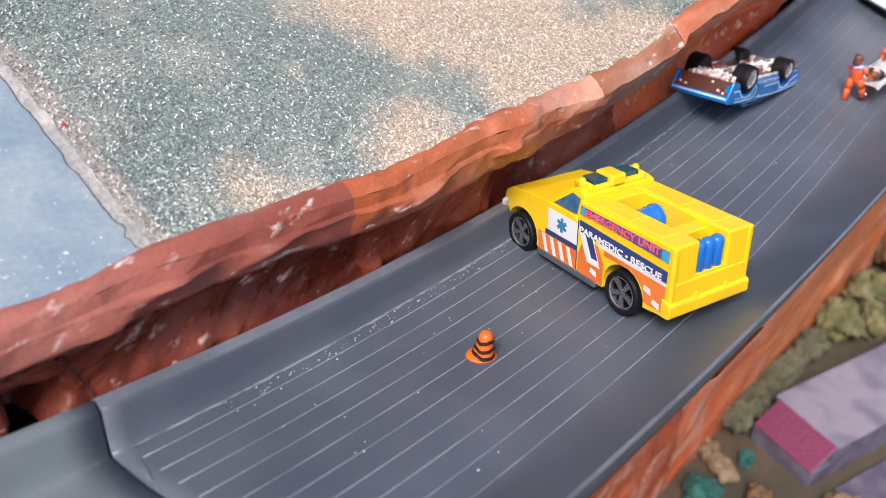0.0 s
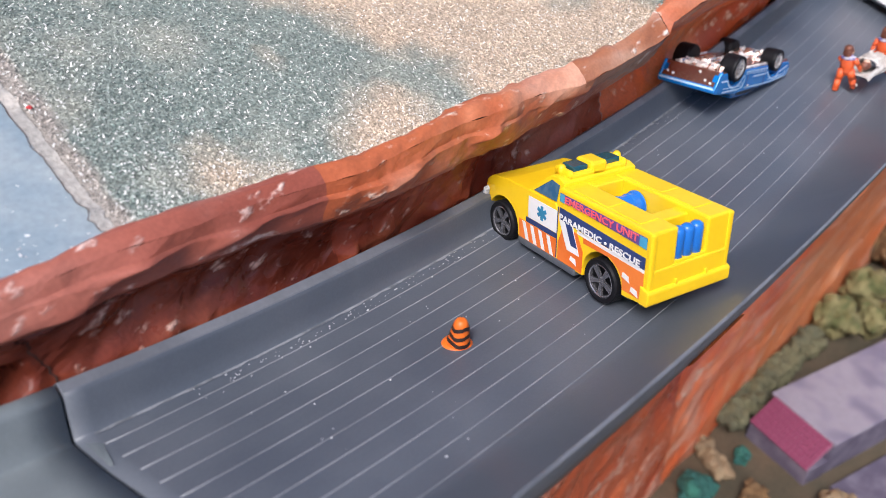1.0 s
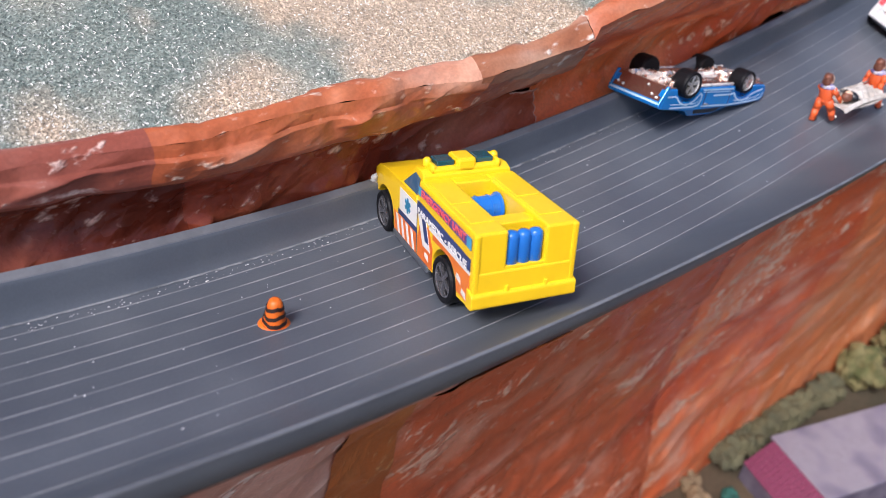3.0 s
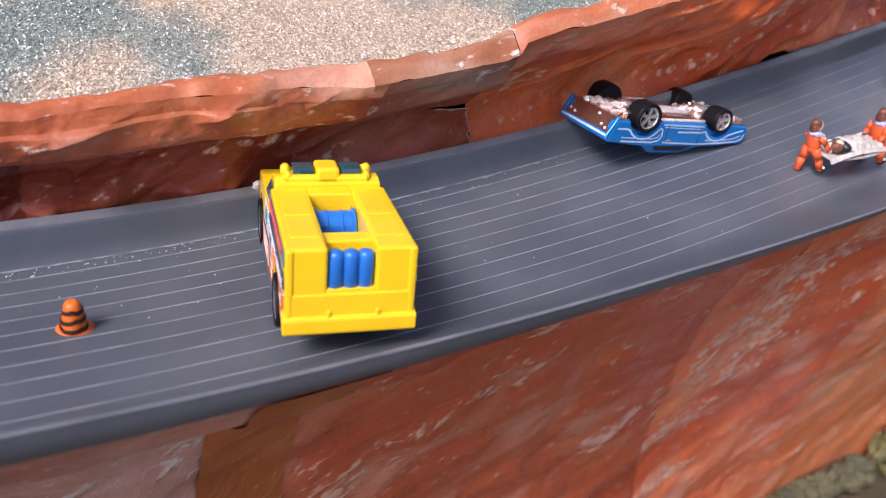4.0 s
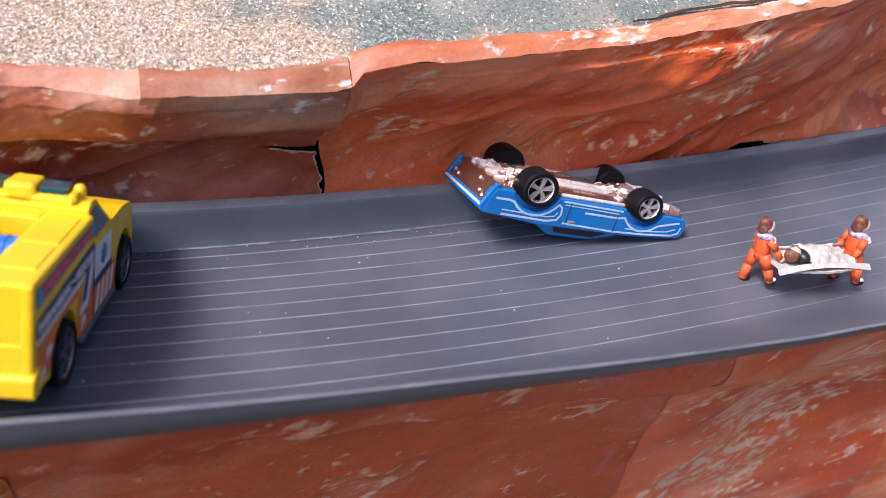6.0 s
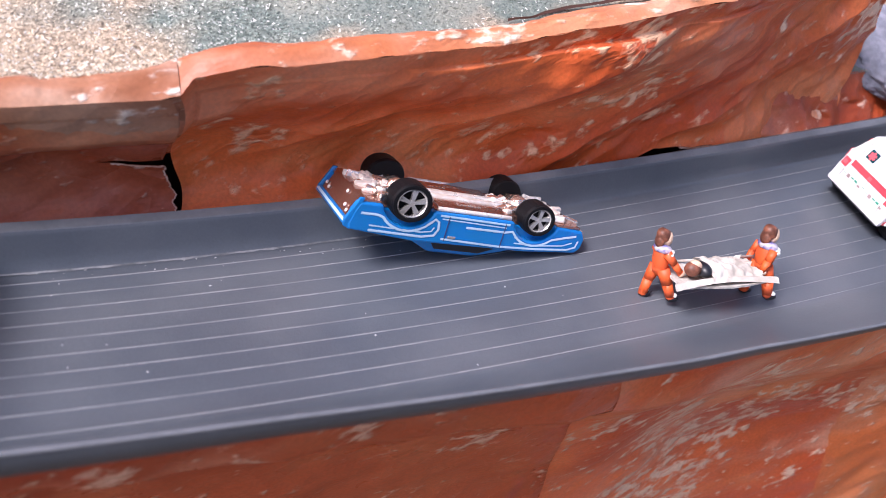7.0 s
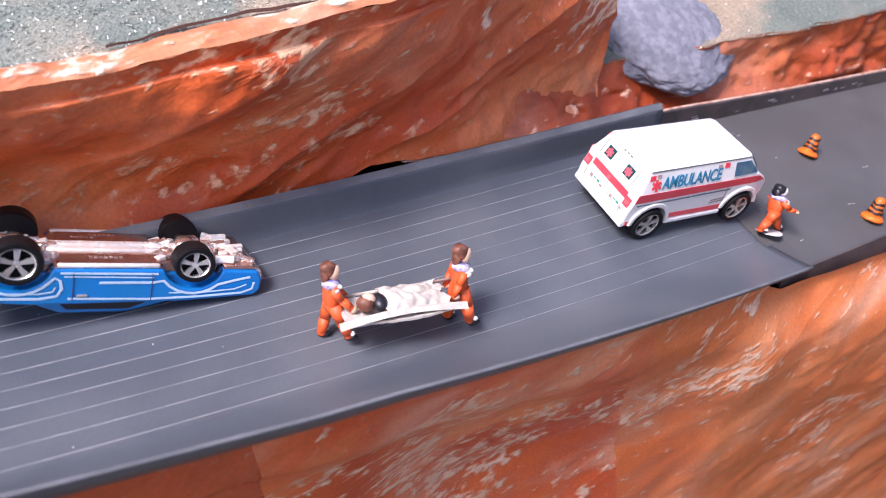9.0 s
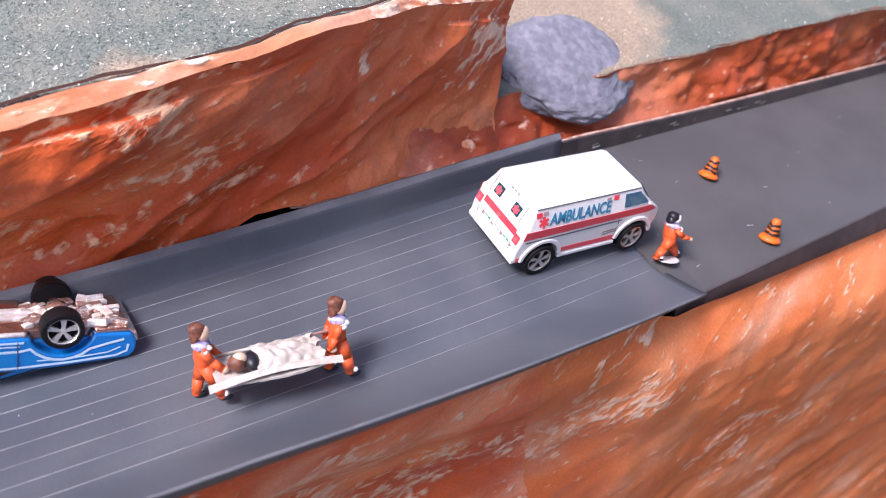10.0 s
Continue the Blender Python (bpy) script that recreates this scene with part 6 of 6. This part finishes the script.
blob(bm, (-0.0052, -0.0012, 0.0018), (0.0022, 0.0034, 0.0020), 3)
lying = part("toy_figure", bm, FIGURE_PAINT)
lying.matrix_world = bed
tagged(lying, "small painted figure lying on a stretcher under a sheet", "figure", "small painted figures")


# ---- the lower cliff past the joint, and the dab of rock on it ----
FAR_X, FAR_Z = (0.16, 0.20, 0.25, 0.29, 0.334, 0.41, 0.60, 0.80), (0.046, 0.046, 0.0515, 0.0555, 0.062, 0.0726, 0.090, 0.10)


def far_point(x, w):
    foot = trk(x, 0.0066, 0.0030)
    z = foot.z + (lerp_table(x, FAR_X, FAR_Z) - foot.z) * w
    y = foot.y + (0.074 - 0.06 * max(x - 0.3, 0) - foot.y) * w + 0.003 * math.sin(math.pi * w)
    p = Vector((x, y, z))
    p.y -= min(1, 6 * w) * max(crumple(p + Vector((1, 4, 0)), 0.016, 0.0052) + crumple(p, 0.007, 0.0014), -0.004)
    return p


far_cliff = tagged(new("rock_cliff"), "low crumpled paper cliff painted rust red past the joint", "cliff", kind="structure")
part("face", sheet(far_point, steps(0.150, 0.80, 330), steps(0, 1, 48)), M_ROCK_FAR, far_cliff, smooth=True)


def far_meadow(x, w):
    edge = far_point(x, 1.0)
    y = edge.y - 0.0005 + 0.6 * w**1.7
    return Vector((x, y, edge.z - 0.0004 + 0.42 * (y - edge.y) + 0.0010 * noise.noise(Vector((x * 40, y * 40, 1)))))


strew(far_meadow, 0.155, 0.60, 0.5, 9000, 8, meadow)
part("turf", sheet(far_meadow, steps(0.150, 0.80, 130), steps(0, 1, 60)), M_MEADOW_FAR, meadow, smooth=True)


def mound(name, centre, size, mat, label, category, seed=0, rough=0.12, turn=0.0):
    bm = bmesh.new()
    bmesh.ops.create_icosphere(bm, subdivisions=6, radius=1)
    for v in bm.verts:
        q = v.co * 1.6 + Vector((seed * 3.1, 0, 0))
        v.co *= 1 + rough * (noise.noise(q) + 0.5 * noise.noise(q * 2.7) + 0.22 * noise.noise(q * 7) + 0.16 * noise.noise(q * 17) + 0.12 * abs(noise.noise(q * 34)))
    bm.transform(Matrix.Diagonal((*size, 1)))
    ob = part(name, bm, mat, smooth=True)
    ob.matrix_world = Matrix.Translation(centre) @ pose(0, 0, 0, turn, 0, 0)
    return tagged(ob, label, category)


M_SLATE = material("blue_grey_plaster", (0.175, 0.18, 0.225), 0.85, grain=0.25, scale=380, second=(0.255, 0.255, 0.31), second_scale=260, bump=1.0, bump_scale=600)
mound("boulder", (0.2400, 0.0845, 0.0520), (0.0330, 0.0072, 0.0240), M_SLATE, "blue-grey rough plaster boulder stuck on the slope", "boulder", 4, 0.10, -44)

# ---- the village on the ground below ----
M_SOIL = material("olive_brown_ground", (0.060, 0.050, 0.030), 0.9, grain=0.3, scale=300, second=(0.105, 0.075, 0.045), second_scale=16, bump=0.6, bump_scale=200)
M_BUSH_OLIVE = material("olive_foliage_foam", (0.20, 0.175, 0.075), 0.9, grain=0.35, scale=500, second=(0.08, 0.09, 0.03), second_scale=60, bump=0.8, bump_scale=500)
M_BUSH_DULL = material("grey_olive_foliage_foam", (0.125, 0.118, 0.062), 0.9, grain=0.3, scale=500, second=(0.085, 0.085, 0.05), second_scale=60, bump=0.8, bump_scale=500)
M_BUSH_SAND = material("sandy_brown_foam", (0.26, 0.19, 0.11), 0.9, grain=0.3, scale=500, second=(0.17, 0.115, 0.06), second_scale=60, bump=0.8, bump_scale=500)
M_BUSH_TEAL = material("dark_teal_foliage_foam", (0.02, 0.09, 0.075), 0.9, grain=0.35, scale=500, second=(0.03, 0.14, 0.10), second_scale=60, bump=0.8, bump_scale=500)
M_BUSH_BROWN = material("brown_foliage_foam", (0.16, 0.09, 0.035), 0.9, grain=0.35, scale=500, second=(0.08, 0.05, 0.025), second_scale=60, bump=0.8, bump_scale=500)
M_ROOF = material("pale_lilac_roof", (0.26, 0.235, 0.275), 0.75, grain=0.2, scale=160, second=(0.165, 0.145, 0.20), second_scale=40, bump=0.4, bump_scale=120)
M_PINK = material("magenta_tile_paint", (0.20, 0.034, 0.085), 0.75, grain=0.3, scale=200, second=(0.14, 0.024, 0.062), second_scale=60)
M_MORTAR = material("pale_pink_joint", (0.30, 0.11, 0.17), 0.8, grain=0.2)
M_PLINTH = material("dusky_violet_paint", (0.085, 0.07, 0.105), 0.8, grain=0.25, second=(0.15, 0.13, 0.17), second_scale=50)

floor_low = tagged(new("ground"), "olive-brown ground of the model village below the track", "ground", kind="structure")


def low_ground(u, v):
    x, y = 0.3 + 3.0 * u * abs(u), 3.0 * v * abs(v)
    near = math.exp(-((x - 0.3) ** 2 + y * y) / 0.08)
    return Vector((x, y, -0.372 + 0.004 * near * noise.noise(Vector((x * 18, y * 18, 0)))))


part("soil", sheet(low_ground, steps(-1, 1, 110), steps(-1, 1, 110)), M_SOIL, floor_low, smooth=True)


def bush(x, y, r, mat, label, seed, long=1.0, turn=0.0, tall=1.0):
    """A short stem and a chunky foam crown of uneven clumps, sometimes drawn out to a hedge."""
    rnd = random.Random(seed)
    t = thing("bush", pose(x, y, -0.372, 0, 0, turn), label, "bush", "bushes of the model village")
    part("trunk", tube([(r * 0.2, -0.002), (r * 0.16, r * 0.4), (r * 0.08, r * 0.8)], 10), M_BUSH_BROWN, t, smooth=True)
    bm = bmesh.new()
    for i in range(int(34 * long)):
        d = Vector((rnd.gauss(0, 1), rnd.gauss(0, 1), rnd.gauss(0, 0.8))).normalized() * rnd.uniform(0.25, 0.72)
        s = r * rnd.uniform(0.34, 0.52)
        at = Vector((d.x * r + rnd.uniform(-1, 1) * r * (long - 1), d.y * r, max(r * 0.8 * tall + d.z * r * 0.8 * tall, s * 0.4)))
        made = bmesh.ops.create_icosphere(bm, subdivisions=2, radius=s, matrix=Matrix.Translation(at) @ Euler((i, i * 2, 0)).to_matrix().to_4x4() @ Matrix.Diagonal((1, rnd.uniform(0.7, 1.1), rnd.uniform(0.7, 1.0), 1)))
        for v in made["verts"]:
            v.co += (v.co - at) * 0.5 * noise.noise(v.co * 220)
    part("crown", bm, mat, t)
    return t


bush(0.403, 0.024, 0.023, M_BUSH_OLIVE, "chunky olive foam bush with an uneven crown", 1, tall=1.2)
bush(0.440, -0.006, 0.022, M_BUSH_OLIVE, "chunky olive foam bush beside the house", 2, tall=1.2)
bush(0.480, 0.026, 0.026, M_BUSH_OLIVE, "chunky olive foam bush at the cliff's foot", 12)
bush(0.290, 0.034, 0.016, M_BUSH_DULL, "long grey-olive foam hedge at the cliff's foot", 3, 6.0, -4.0, 1.1)
bush(0.126, 0.020, 0.016, M_BUSH_TEAL, "dark teal foam bush at the cliff's foot", 4)
bush(0.190, 0.012, 0.008, M_BUSH_TEAL, "small dark teal foam bush beside the house", 11)
bush(0.168, 0.028, 0.010, M_BUSH_SAND, "sandy brown foam hedge at the cliff's foot", 5, 2.6, 58.0)
bush(0.152, -0.016, 0.012, M_BUSH_BROWN, "ochre brown foam bush beside the house", 7, 1.4, 30.0)
bush(0.185, -0.066, 0.014, M_BUSH_SAND, "sandy brown foam bush beside the house", 9, 1.8)
bush(0.150, -0.060, 0.018, M_BUSH_OLIVE, "chunky olive foam bush beside the house", 6)
bush(0.580, 0.030, 0.034, M_BUSH_BROWN, "olive-brown foam bush with an uneven crown", 10)


def village_house(m):
    t = thing("model_house", m, "model house with slanting magenta tiles and a pale lilac roof", "house")
    length, y0, y1, height = 0.170, -0.0372, 0.0275, 0.040
    part("wall", box(-0.0070, y0 + 0.002, 0, length - 0.0012, y1 - 0.002, height), M_PLINTH, t, "dusky violet wall", bevel=0.0006)
    part("plinth", box(-0.0300, y0 + 0.001, 0, -0.0070, y1 - 0.003, 0.0200), M_PLINTH, t, "dusky violet porch wall", bevel=0.0008)
    part("roof", box(-0.0090, y0, height - 0.0028, length + 0.004, y1, height + 0.0008), M_ROOF, t, "pale lilac weathered flat roof slab", bevel=0.0008)
    # the porch roof: a slanting slab with courses of tiles
    slope = math.atan2(0.0185, 0.0235)
    long, wide = 0.0300, 0.0590
    lean = Matrix.Translation((-0.0090, (y0 + y1) / 2 - 0.001, height - 0.0006)) @ Matrix.Rotation(math.pi, 4, "Z") @ Matrix.Rotation(slope, 4, "Y")
    porch = part("porch_roof", box(0.0, -wide / 2, -0.0024, long, wide / 2, -0.0004), M_MORTAR, t, "pale pink slab under the tiles", m=lean)
    tile = bpy.data.meshes.new("tile")
    bm = box(-0.0024, -0.0021, -0.0006, 0.0024, 0.0021, 0.0007)
    bmesh.ops.bevel(bm, geom=bm.edges[:], offset=0.0004, segments=1, affect="EDGES")
    bm.to_mesh(tile)
    bm.free()
    tile.materials.append(M_PINK)
    for row in range(6):
        for col in range(13):
            one = new("tile", tile)
            one.parent = porch
            one.matrix_world = lean @ pose(0.0026 + 0.0050 * row, -wide / 2 + 0.0024 + 0.0045 * col, 0.0001, 0, -3, 0)
    return t


pad = part("pavement", box(0.0, 0.0, 0.0, 0.230, 0.050, 0.0050), M_PLINTH, bevel=0.0008)
pad.matrix_world = Matrix.Translation((0.2000, -0.1010, -0.3730)) @ pose(0, 0, 0, 0, 0, -17)
tagged(pad, "dusky violet slab beside the model house", "pavement", kind="structure")
village_house(Matrix.Translation((0.2396, -0.0109, -0.3725)) @ pose(0, 0, 0, 0, 0, -17))
